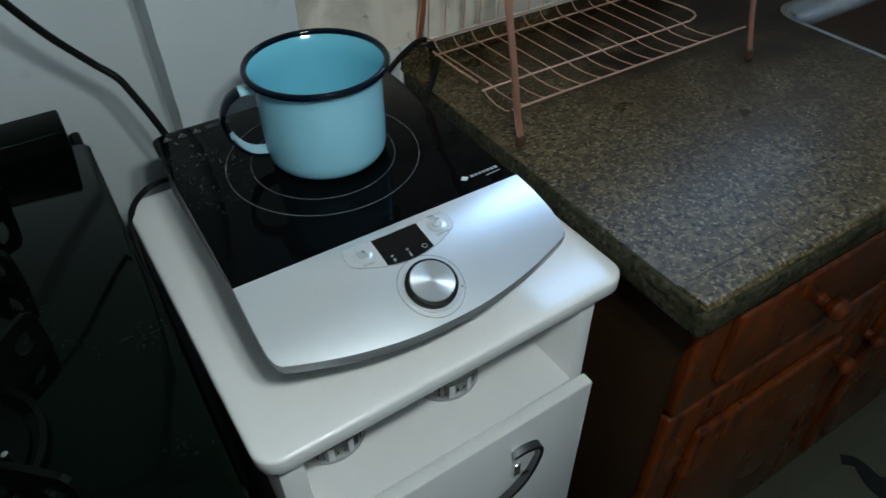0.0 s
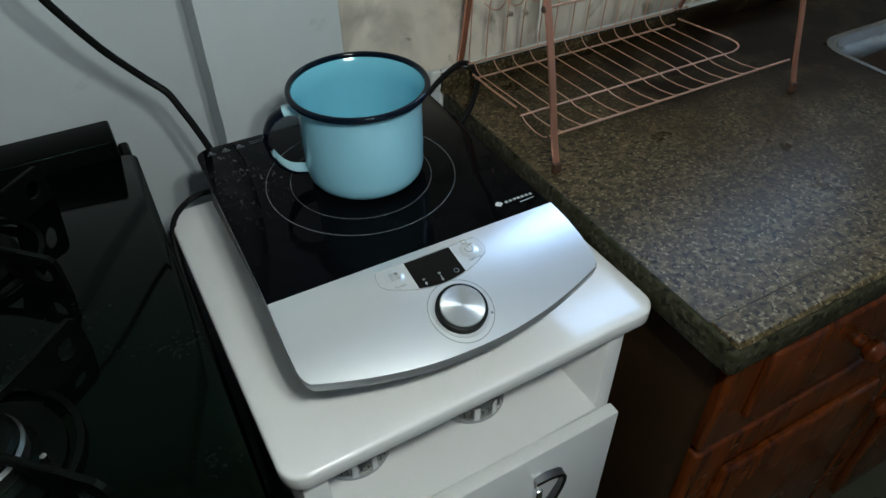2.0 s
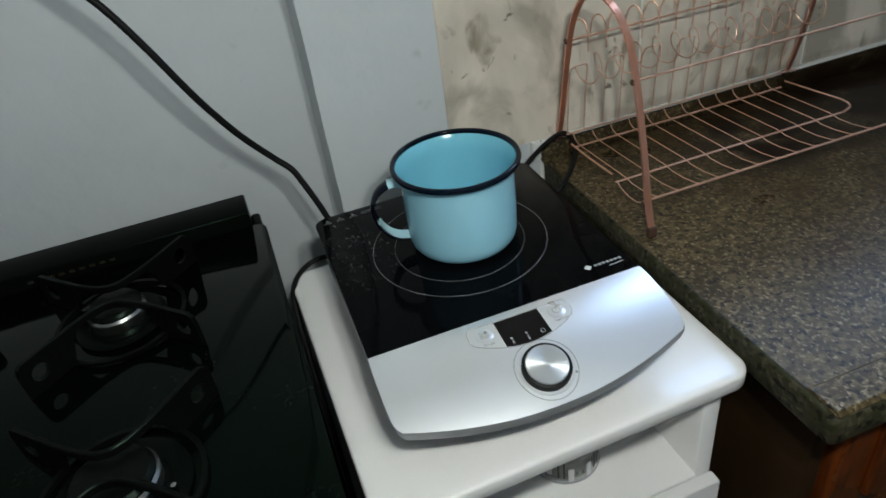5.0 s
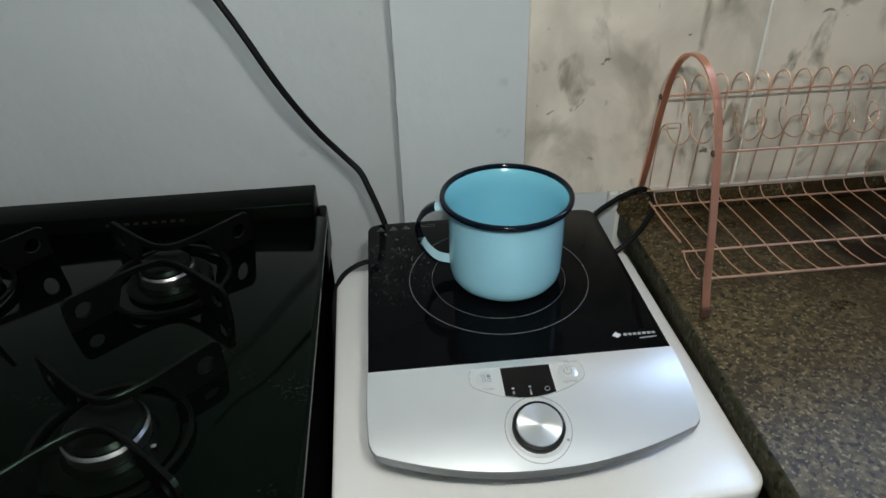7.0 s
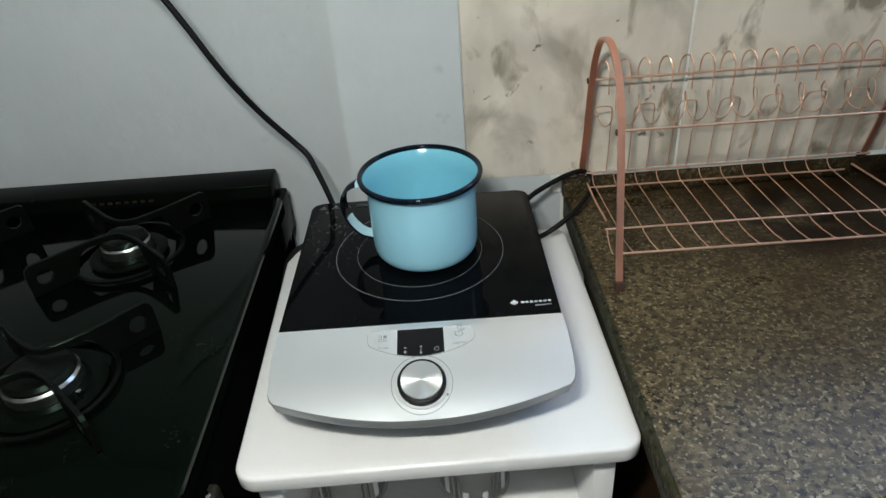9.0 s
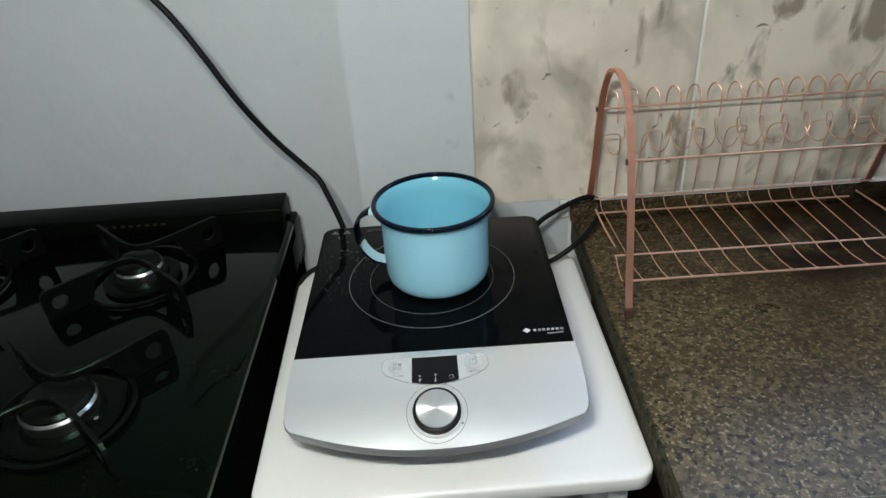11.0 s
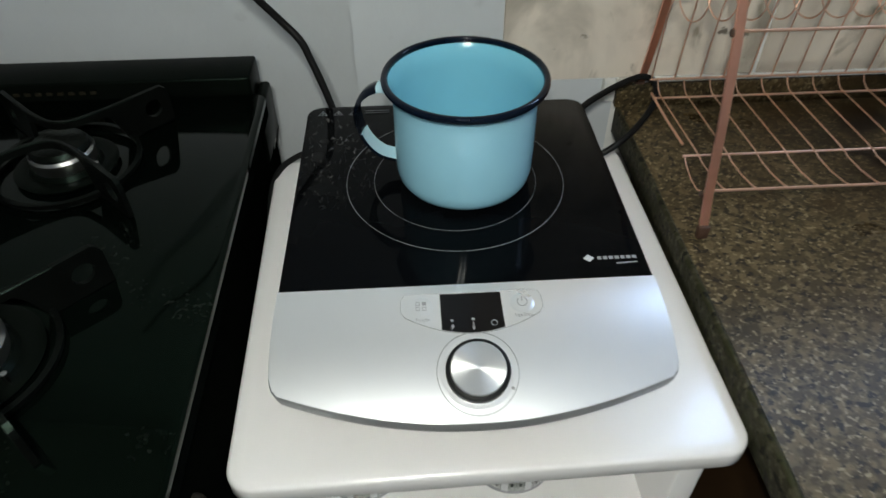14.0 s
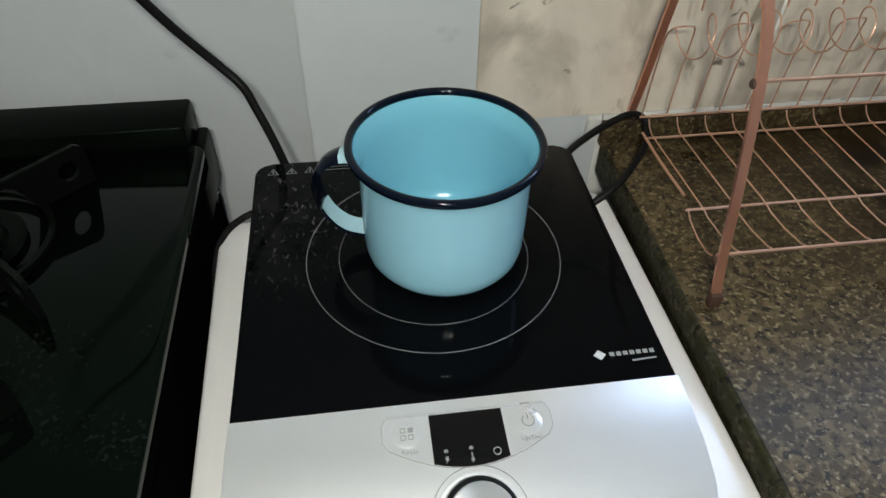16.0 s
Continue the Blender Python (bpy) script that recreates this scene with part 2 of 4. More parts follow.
M["cap"] = mat("brown_grey_plastic", (0.014, 0.012, 0.009), 0.35, vary=0.2, scale=30, bump=0.1)
M["plaster"] = mat("chipped_white_plaster", (0.66, 0.66, 0.63), 0.8, vary=0.1, scale=60, bump=0.6, bump_scale=120)
M["frame"] = mat("window_frame_paint", (0.55, 0.55, 0.53), 0.4, vary=0.05)
M["bulb"] = mat("lamp_housing", (0.8, 0.8, 0.78), 0.4, vary=0.02)
M["vent"] = mat("dark_amber_slit", (0.016, 0.013, 0.006), 0.5, vary=0.1)
M["tumbler_print"] = mat("grey_tumbler_print", (0.05, 0.05, 0.05), 0.5, vary=0.1)

# spun metal of the knob: fine rings
spun = mat("spun_metal", (0.86, 0.86, 0.85), 0.36, metal=0.9, vary=0.02, scale=6)
spun.node_tree.nodes["Principled BSDF"].inputs["Anisotropic"].default_value = 0.85
tang = spun.node_tree.nodes.new("ShaderNodeTangent")
tang.direction_type, tang.axis = "RADIAL", "Z"
spun.node_tree.links.new(tang.outputs[0], spun.node_tree.nodes["Principled BSDF"].inputs["Tangent"])
M["spun"] = spun

clear = bpy.data.materials.new("clear_glass")
clear.use_nodes = True
cb = clear.node_tree.nodes["Principled BSDF"]
cb.inputs["Base Color"].default_value = (0.95, 0.97, 0.96, 1)
cb.inputs["Transmission Weight"].default_value, cb.inputs["Roughness"].default_value, cb.inputs["IOR"].default_value = 1.0, 0.03, 1.45
M["clear"] = clear
thin = bpy.data.materials.new("thin_glass")
thin.use_nodes = True
tn, tl = thin.node_tree.nodes, thin.node_tree.links
tn.remove(tn["Principled BSDF"])
see, shine, both = tn.new("ShaderNodeBsdfTransparent"), tn.new("ShaderNodeBsdfGlossy"), tn.new("ShaderNodeMixShader")
see.inputs["Color"].default_value = (0.90, 0.91, 0.90, 1)
shine.inputs["Roughness"].default_value = 0.04
both.inputs["Fac"].default_value = 0.10
tl.new(see.outputs[0], both.inputs[1])
tl.new(shine.outputs[0], both.inputs[2])
tl.new(both.outputs[0], tn["Material Output"].inputs["Surface"])
M["thin"] = thin

sky_m = bpy.data.materials.new("pale_evening_sky")
sky_m.use_nodes = True
sb = sky_m.node_tree.nodes["Principled BSDF"]
sb.inputs["Base Color"].default_value = (0, 0, 0, 1)
sb.inputs["Emission Color"].default_value = (0.45, 0.66, 1.0, 1)
sb.inputs["Emission Strength"].default_value = 2.2
M["sky"] = sky_m


# ---- mesh helpers ----
def mesh_object(name, bm, material, parent=None, smooth=True, angle=35):
    me = bpy.data.meshes.new(name)
    bmesh.ops.recalc_face_normals(bm, faces=bm.faces[:])
    if smooth:
        for f in bm.faces:
            f.smooth = True
        for e in bm.edges:
            e.smooth = len(e.link_faces) == 2 and e.calc_face_angle(0) < radians(angle)
    bm.to_mesh(me)
    bm.free()
    me.materials.append(material)
    ob = new(name, me)
    if parent:
        ob.parent = parent
    return ob


def part(name, bm, material, parent, label="", **more):
    ob = mesh_object(name, bm, material, parent, **more)
    return tagged(ob, label) if label else ob


def thing(name, at, label, category, group="", turn=0.0):
    ob = new(name)
    ob.empty_display_size = 0.05
    ob.matrix_world = pose(*at, 0, 0, turn)
    return tagged(ob, label, category, group)


def box(x0, x1, y0, y1, z0, z1, bevel=0.0, segments=2):
    bm = bmesh.new()
    bmesh.ops.create_cube(bm, size=1)
    for v in bm.verts:
        v.co = Vector((x0 + (v.co.x + 0.5) * (x1 - x0), y0 + (v.co.y + 0.5) * (y1 - y0), z0 + (v.co.z + 0.5) * (z1 - z0)))
    if bevel:
        bmesh.ops.bevel(bm, geom=bm.edges[:], offset=bevel, segments=segments, affect="EDGES", profile=0.5)
    return bm


def add_box(bm, *a):
    other = box(*a)
    me = bpy.data.meshes.new("tmp")
    other.to_mesh(me)
    other.free()
    bm.from_mesh(me)
    bpy.data.meshes.remove(me)


def lathe(profile, steps=64, closed=False):
    """Turn (r, z) pairs round the z axis."""
    bm = bmesh.new()
    rings = []
    for r, z in profile:
        if r < 1e-6:
            rings.append([bm.verts.new((0, 0, z))])
        else:
            rings.append([bm.verts.new((r * math.cos(2 * math.pi * i / steps), r * math.sin(2 * math.pi * i / steps), z)) for i in range(steps)])
    pairs = list(zip(rings, rings[1:]))
    if closed:
        pairs.append((rings[-1], rings[0]))
    for a, b in pairs:
        for i in range(steps):
            j = (i + 1) % steps
            if len(a) == 1 and len(b) == 1:
                continue
            if len(a) == 1:
                bm.faces.new((a[0], b[j], b[i]))
            elif len(b) == 1:
                bm.faces.new((a[i], a[j], b[0]))
            else:
                bm.faces.new((a[i], a[j], b[j], b[i]))
    return bm


def smooth_line(points, n=8):
    """Catmull-Rom through the points."""
    p = [Vector(q) for q in points]
    p = [2 * p[0] - p[1]] + p + [2 * p[-1] - p[-2]]
    out = []
    for a, b, c, d in zip(p, p[1:], p[2:], p[3:]):
        for i in range(n):
            t = i / n
            out.append(0.5 * (2 * b + (c - a) * t + (2 * a - 5 * b + 4 * c - d) * t * t + (3 * b - a - 3 * c + d) * t ** 3))
    out.append(p[-2])
    return out


def sweep(points, section, bm=None, up=None):
    """A profile (list of (u, v)) along a line, capped. up: fixed direction of v."""
    bm = bm or bmesh.new()
    pts = [Vector(q) for q in points]
    rings = []
    side = None
    for i, q in enumerate(pts):
        d = (pts[min(i + 1, len(pts) - 1)] - pts[max(i - 1, 0)]).normalized()
        if up is not None:
            side = d.cross(Vector(up)).normalized()
        elif side is None:
            ref = Vector((0, 0, 1)) if abs(d.z) < 0.9 else Vector((1, 0, 0))
            side = d.cross(ref).normalized()
        else:
            side = (side - d * side.dot(d)).normalized()
        other = side.cross(d).normalized()
        rings.append([bm.verts.new(q + side * u + other * v) for u, v in section])
    k = len(section)
    for a, b in zip(rings, rings[1:]):
        for i in range(k):
            bm.faces.new((a[i], a[(i + 1) % k], b[(i + 1) % k], b[i]))
    bm.faces.new(rings[0])
    bm.faces.new(rings[-1])
    return bm


def circle(r, k=8):
    return [(r * math.cos(2 * math.pi * i / k), r * math.sin(2 * math.pi * i / k)) for i in range(k)]


def tube(points, r, k=8, n=8, bm=None):
    return sweep(smooth_line(points, n), circle(r, k), bm)


def prism(outline, z_top, z_bottom, bevel=0.0, segments=2):
    """An outline in plan, with a height for its top and bottom (numbers or functions of x, y)."""
    bm = bmesh.new()
    top = [bm.verts.new((x, y, z_top(x, y) if callable(z_top) else z_top)) for x, y in outline]
    low = [bm.verts.new((x, y, z_bottom(x, y) if callable(z_bottom) else z_bottom)) for x, y in outline]
    cap = bm.faces.new(top)
    bm.faces.new(low[::-1])
    k = len(outline)
    for i in range(k):
        bm.faces.new((top[i], low[i], low[(i + 1) % k], top[(i + 1) % k]))
    if bevel:
        bmesh.ops.bevel(bm, geom=list(cap.edges), offset=bevel, segments=segments, affect="EDGES", profile=0.5)
    return bm


def rounded(x0, x1, y0, y1, r, k=6):
    out = []
    for cx, cy, a in ((x1 - r, y1 - r, 0), (x0 + r, y1 - r, 90), (x0 + r, y0 + r, 180), (x1 - r, y0 + r, 270)):
        for i in range(k + 1):
            t = radians(a + 90 * i / k)
            out.append((cx + r * math.cos(t), cy + r * math.sin(t)))
    return out


def flat_ring(r, w, z, steps=96):
    return lathe([(r - w / 2, z), (r - w / 2, z + 0.0003), (r + w / 2, z + 0.0003), (r + w / 2, z)], steps, True)


# ---- the room ----
# the tiled wall runs slightly askew to the hob: y = WALL(x)
SLOPE = 0.004


def wall_y(x):
    return 0.3395 + SLOPE * x


def structure(name, bm, material, label, smooth=False):
    return tagged(mesh_object(name, bm, material, smooth=smooth), label, "structure", kind="structure")


structure("floor", box(-2.2, 2.6, -2.9, 0.6, -0.1, 0), M["floor"], "olive grey ceramic kitchen floor")
structure("ceiling", box(-2.2, 2.6, -2.9, 0.6, 2.6, 2.7), M["ceiling"], "plain white painted ceiling")
structure("wall_west", box(-2.3, -2.2, -2.9, 0.6, 0, 2.6), M["room"], "plain grey painted side wall")
structure("wall_east", box(2.6, 2.7, -2.9, 0.6, 0, 2.6), M["room"], "plain grey painted side wall")
structure("wall_south", box(-2.3, 2.7, -3.0, -2.9, 0, 2.6), M["room"], "plain grey painted wall")
structure("wall_north", box(-2.2, -0.05, 0.418, 0.6, 0, 2.6), M["paint"], "pale grey painted wall behind the stove")


def skewed(x0, x1, front, back, z0, z1, bevel=0.0):
    """A slab along the askew wall; front and back are offsets from its face."""
    bm = box(x0, x1, 0, 1, z0, z1)
    for v in bm.verts:
        v.co.y = wall_y(v.co.x) + (front if v.co.y < 0.5 else back)
    if bevel:
        bmesh.ops.bevel(bm, geom=bm.edges[:], offset=bevel, segments=2, affect="EDGES", profile=0.5)
    return bm


# painted pillar, with an uneven, hand-plastered arris
bm = skewed(-0.0960, 0.067, -0.004, 0.22, 0, 2.6)
bmesh.ops.subdivide_edges(bm, edges=[e for e in bm.edges if abs((e.verts[0].co - e.verts[1].co).z) > 1], cuts=120)
for v in bm.verts:
    if v.co.x < 0 and v.co.y < 0.5:
        v.co.x += 0.0016 * noise.noise(Vector((3, 1, v.co.z * 22))) + 0.0012 * noise.noise(Vector((3, 7, v.co.z * 70)))
structure("wall_pillar", bm, M["paint"], "pale grey painted wall pillar with uneven edge")
# wall core behind the tiles, with the window's opening over the sink
WX0, WX1, WZ0, WZ1 = 0.46, 1.50, 1.42, 1.90
core = skewed(0.067, WX0, 0.0028, 0.2, 0, 2.6)
for seg in ((WX0, WX1, 0, WZ0), (WX0, WX1, WZ1, 2.6), (WX1, 2.6, 0, 2.6)):
    other = skewed(seg[0], seg[1], 0.0028, 0.2, seg[2], seg[3])
    me = bpy.data.meshes.new("tmp")
    other.to_mesh(me)
    other.free()
    core.from_mesh(me)
    bpy.data.meshes.remove(me)
wall_tiled = structure("wall_tiled", core, M["grout"], "kitchen wall clad in cream marbled tiles")

# window over the sink
win = tagged(new("window_1"), "white framed kitchen window over the sink", "structure", kind="structure")
win.matrix_world = pose(WX0, wall_y(WX0) + 0.12, WZ0, 0, 0, math.degrees(math.atan(SLOPE)))
ww, wh = WX1 - WX0, WZ1 - WZ0
fb = bmesh.new()
for a in ((0.0, 0.04, 0.0, 0.04, 0, wh), (ww - 0.04, ww, 0.0, 0.04, 0, wh), (0.04, ww - 0.04, 0.0, 0.04, 0, 0.04), (0.04, ww - 0.04, 0.0, 0.04, wh - 0.04, wh), (ww / 2 - 0.02, ww / 2 + 0.02, 0.0, 0.04, 0.04, wh - 0.04)):
    add_box(fb, *a)
part("window_frame", fb, M["frame"], win, smooth=False)
for x0, x1 in ((0.04, ww / 2 - 0.02), (ww / 2 + 0.02, ww - 0.04)):
    pane = part("pane", box(x0, x1, 0.018, 0.022, 0.04, wh - 0.04), M["clear"], win, smooth=False)
    pane.visible_shadow = False
structure("backdrop", box(-3, 6, 2.2, 2.25, -0.5, 6), M["sky"], "pale blue evening sky outside the window")

# bare plaster strip below the tiles
structure("trim", skewed(0.067, 0.204, 0.002, 0.010, 0, 0.9205), M["paint"], "painted plaster strip below the tiles")
bm = skewed(0.188, 0.204, -0.006, 0.004, 0.893, 0.922, 0.003)
for v in bm.verts:
    v.co += 0.002 * noise.noise_vector(v.co * 140)
structure("trim", bm, M["plaster"], "chipped white plaster at the worktop's end")

# ---- worktop and what is under it ----
CX, CF, CZ = 0.2125, -0.204, 0.885
worktop = thing("worktop", (0, 0, 0), "speckled brown grey granite worktop with a raised front lip", "worktop")
SX0, SX1, SY0, SY1 = 0.802, 1.36, -0.12, 0.185
slab = bmesh.new()
gx, gy = (CX, SX0, SX1, 2.6), (CF + 0.004, SY0, SY1, 0.347)
for z in (CZ, CZ - 0.022):
    vs = [[slab.verts.new((x, y, z)) for y in gy] for x in gx]
    for i in range(3):
        for j in range(3):
            if (i, j) != (1, 1):
                slab.faces.new((vs[i][j], vs[i + 1][j], vs[i + 1][j + 1], vs[i][j + 1]))
slab.verts.ensure_lookup_table()
rim_top = [e for e in slab.edges if len(e.link_faces) == 1 and e.verts[0].co.z > CZ - 0.001]
slab.verts.index_update()
for e in rim_top:
    a, b = e.verts
    slab.faces.new((a, b, slab.verts[b.index + 16], slab.verts[a.index + 16]))
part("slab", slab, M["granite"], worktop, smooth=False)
# front lip and the rougher, thick edges
lip = sweep([(CX + 0.001, CF + 0.02, CZ), (2.6, CF + 0.02, CZ)], [(-0.022, -0.03), (0.018, -0.03), (0.018, 0.0), (0.014, 0.0035), (-0.016, 0.0035), (-0.022, -0.003)], up=(0, 0, 1))
part("front_lip", lip, M["granite"], worktop, "granite lip along the front edge")
edge = box(CX - 0.006, 2.6, CF - 0.002, CF + 0.016, CZ - 0.036, CZ - 0.001, 0.008, 3)
part("front_edge", edge, M["granite_edge"], worktop, "rough greenish front edge", angle=60)
side = box(CX - 0.005, CX + 0.0015, CF + 0.012, 0.338, CZ - 0.035, CZ + 0.001, 0.003)
part("side_edge", side, M["granite_edge"], worktop, "rough greenish side edge", angle=60)
bs = skewed(0.206, 2.6, -0.006, 0.006, CZ, 0.916, 0.002)
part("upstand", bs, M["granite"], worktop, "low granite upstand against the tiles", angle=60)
part("grout_line", skewed(0.206, 2.6, -0.002, 0.004, 0.916, 0.9212), M["grout"], worktop, "white grout above the upstand")


def base_cabinet():
    c = thing("base_cabinet", (0, 0, 0), "varnished reddish wooden base cabinet under the worktop", "cabinet")
    part("side_panel", box(0.243, 0.262, -0.165, 0.33, 0.0, 0.845, 0.001), M["wood_dark"], c, "dark brown wooden side panel")
    part("carcass", box(0.262, 2.55, -0.15, 0.33, 0.06, 0.845), M["wood_dark"], c)
    part("plinth", box(0.262, 2.55, -0.12, -0.10, 0.0, 0.06), M["wood_dark"], c)
    # a row of drawers over a row of doors
    x = 0.266
    for i in range(5):
        w = 0.43
        d = part("drawer_front", box(x, x + w, -0.176, -0.153, 0.64, 0.835, 0.006, 3), M["wood"], c, "glossy red brown drawer front")
        part("raised_panel", box(x + 0.05, x + w - 0.05, -0.186, -0.174, 0.68, 0.80, 0.008, 3), M["wood"], d)
        part("knob", knob_mesh((x + w / 2, -0.186, 0.735)), M["wood"], d, "turned wooden knob")
        e = part("door", box(x, x + w, -0.176, -0.153, 0.07, 0.632, 0.006, 3), M["wood"], c, "glossy red brown panelled door")
        part("raised_panel", box(x + 0.06, x + w - 0.06, -0.188, -0.174, 0.13, 0.57, 0.010, 3), M["wood"], e)
        part("knob", knob_mesh((x + (w - 0.04 if i % 2 == 0 else 0.04), -0.178, 0.5)), M["wood"], e, "turned wooden knob")
        x += w + 0.006
    return c


def knob_mesh(at):
    bm = lathe([(0, 0.034), (0.008, 0.033), (0.014, 0.028), (0.016, 0.022), (0.013, 0.015), (0.008, 0.010), (0.009, 0.0), (0, 0.0)], 20)
    bmesh.ops.transform(bm, matrix=Matrix.Translation(at) @ Matrix.Rotation(radians(90), 4, "X"), verts=bm.verts[:])
    return bm


base_cabinet()

# stainless sink
sink = thing("kitchen_sink", (0, 0, 0), "stainless steel sink bowl set into the granite worktop", "sink")
bm = bmesh.new()
rows_ = []
for inset, z, r in ((-0.010, CZ + 0.0006, 0.05), (-0.004, CZ + 0.0014, 0.05), (0.003, CZ - 0.001, 0.045), (0.009, CZ - 0.012, 0.042), (0.020, CZ - 0.06, 0.05), (0.032, CZ - 0.13, 0.06), (0.06, CZ - 0.155, 0.06)):
    rows_.append([bm.verts.new((x, y, z)) for x, y in rounded(SX0 + inset, SX1 - inset, SY0 + inset, SY1 - inset, r, 6)])
for a, b in zip(rows_, rows_[1:]):
    for i in range(len(a)):
        bm.faces.new((a[i], a[(i + 1) % len(a)], b[(i + 1) % len(a)], b[i]))
bm.faces.new(rows_[-1])
part("bowl", bm, M["steel"], sink, angle=50)
bm = lathe([(0, 0.002), (0.018, 0.002), (0.03, 0.006), (0.04, 0.004), (0.042, 0)], 32)
bmesh.ops.translate(bm, vec=(1.1, 0.09, CZ - 0.155), verts=bm.verts[:])
part("drain", bm, M["steel"], sink, "round steel drain")


# ---- dish rack ----
def dish_rack():
    X0, X1 = 0.2315, 0.634
    r = thing("dish_rack", (0, 0, 0), "rose gold wire dish rack standing on the granite worktop", "dish rack")
    strap = [(-0.0040, -0.0014), (0.0040, -0.0014), (0.0040, 0.0014), (-0.0040, 0.0014)]
    for x in (X0, X1):
        line = smooth_line([(x, 0.102, CZ + 0.010), (x, 0.112, 0.93), (x, 0.128, 1.0), (x, 0.147, 1.07), (x, 0.166, 1.112), (x, 0.196, 1.138), (x, 0.232, 1.145), (x, 0.266, 1.131), (x, 0.290, 1.097), (x, 0.304, 1.05), (x, 0.3185, 0.98), (x, 0.3330, 0.922)], 6)
        bm = bmesh.new()
        rings = []
        for i, q in enumerate(line):
            d = (line[min(i + 1, len(line) - 1)] - line[max(i - 1, 0)]).normalized()
            n_ = Vector((1, 0, 0)).cross(d).normalized()
            rings.append([bm.verts.new(q + Vector((u, 0, 0)) + n_ * v) for u, v in strap])
        for a, b in zip(rings, rings[1:]):
            for i in range(4):
                bm.faces.new((a[i], a[(i + 1) % 4], b[(i + 1) % 4], b[i]))
        bm.faces.new(rings[0])
        bm.faces.new(rings[-1])
        hoop = part("hoop_leg", bm, M["copper"], r, "flat bent rose gold strap")
        # the rear ends of the hoops rest on the upstand
        for y, z in ((0.1015, CZ), (0.3368, 0.916)):
            part("foot", box(x - 0.0055, x + 0.0055, y - 0.0035, y + 0.0035, z, z + (0.014 if y < 0.2 else 0.007), 0.0015), M["foot"], hoop, "dark rubber foot")
        for y, z in ((0.116, 0.925), (0.148, 1.067), (0.301, 1.072)):
            screw = lathe([(0, 0.002), (0.003, 0.0015), (0.004, 0), (0, 0)], 12)
            side_ = -1 if x == X0 else 1
            bmesh.ops.transform(screw, matrix=Matrix.Translation((x + side_ * 0.0040, y, z)) @ Matrix.Rotation(radians(90 * side_), 4, "Y"), verts=screw.verts[:])
            part("screw", screw, M["foot"], hoop)
    # cross rails: low front, upper front, upper rear
    for y, z, rad in ((0.1205, 0.925, 0.0015), (0.151, 1.067, 0.0014), (0.302, 1.072, 0.0014)):
        part("cross_rail", sweep([(X0, y, z), (X1, y, z)], circle(rad, 10)), M["copper_wire"], r)
    # tray: two rails, a bent frame and the wires across
    part("tray_rail", sweep([(0.234, 0.294, 0.921), (0.588, 0.294, 0.921)], circle(0.0013, 8)), M["copper_wire"], r)
    part("tray_rail", sweep([(0.232, 0.1825, 0.921), (0.594, 0.1825, 0.921)], circle(0.0013, 8)), M["copper_wire"], r)
    part("tray_frame", tube([(0.237, 0.20, 0.923), (0.234, 0.25, 0.9235), (0.2335, 0.300, 0.924)], 0.0014, 8), M["copper_wire"], r)
    part("tray_frame", tube([(0.602, 0.303, 0.924), (0.611, 0.25, 0.9235), (0.6175, 0.208, 0.923), (0.612, 0.190, 0.922), (0.594, 0.1825, 0.921)], 0.0014, 8), M["copper_wire"], r)
    n = 12
    for i in range(n):
        x = 0.2415 + i * 0.0297
        part("tray_wire", sweep([(x, 0.309, 0.934), (x, 0.304, 0.928), (x + 0.0005, 0.297, 0.9238), (x + 0.001, 0.288, 0.9232), (x + 0.005, 0.188, 0.9232), (x + 0.006, 0.179, 0.9218), (x + 0.0065, 0.172, 0.9200), (x + 0.008, 0.150, 0.9200), (x + 0.010, 0.128, 0.9225), (x + 0.0105, 0.1185, 0.9265)], circle(0.00075, 6)), M["copper_wire"], r)
    part("tray_wire", sweep([(0.2335, 0.1825, 0.9222), (0.2325, 0.172, 0.918), (0.2300, 0.150, 0.9175), (0.2275, 0.128, 0.9215), (0.2270, 0.1185, 0.9265)], circle(0.00075, 6)), M["copper_wire"], r)
    # rear grid: upright wires, joined in pairs over the top
    part("grid_rail", sweep([(0.234, 0.316, 0.932), (0.632, 0.316, 0.932)], circle(0.0014, 8)), M["copper_wire"], r)
    for i in range(7):
        x, w = 0.2365 + i * 0.0562, 0.0265
        part("grid_wire", tube([(x, 0.3165, 0.932), (x, 0.313, 0.98), (x, 0.3085, 1.020), (x + 0.002, 0.305, 1.031), (x + 0.007, 0.302, 1.035), (x + w - 0.007, 0.302, 1.035), (x + w - 0.002, 0.305, 1.031), (x + w, 0.3085, 1.020), (x + w, 0.313, 0.98), (x + w, 0.3165, 0.932)], 0.0008, 6, 5), M["copper_wire"], r)
    # coil that holds the plates apart
    coil = []
    for i in range(13 * 20):
        a = 2 * math.pi * i / 20
        coil.append((0.2352 + 0.0292 * i / 20, 0.272 + 0.019 * math.cos(a), 1.040 - 0.0185 * math.sin(a)))
    part("plate_coil", sweep(coil, circle(0.00075, 6)), M["copper_wire"], r, "coiled rose gold wire")
    for i in range(14):
        x = 0.2448 + i * 0.0262
        part("cup_loop", tube([(x - 0.006, 0.303, 1.070), (x - 0.0058, 0.303, 1.082), (x - 0.004, 0.300, 1.094), (x, 0.294, 1.099), (x + 0.004, 0.288, 1.094), (x + 0.0058, 0.285, 1.082), (x + 0.006, 0.284, 1.058)], 0.0010, 6, 5), M["copper_wire"], r)
    return r


dish_rack()

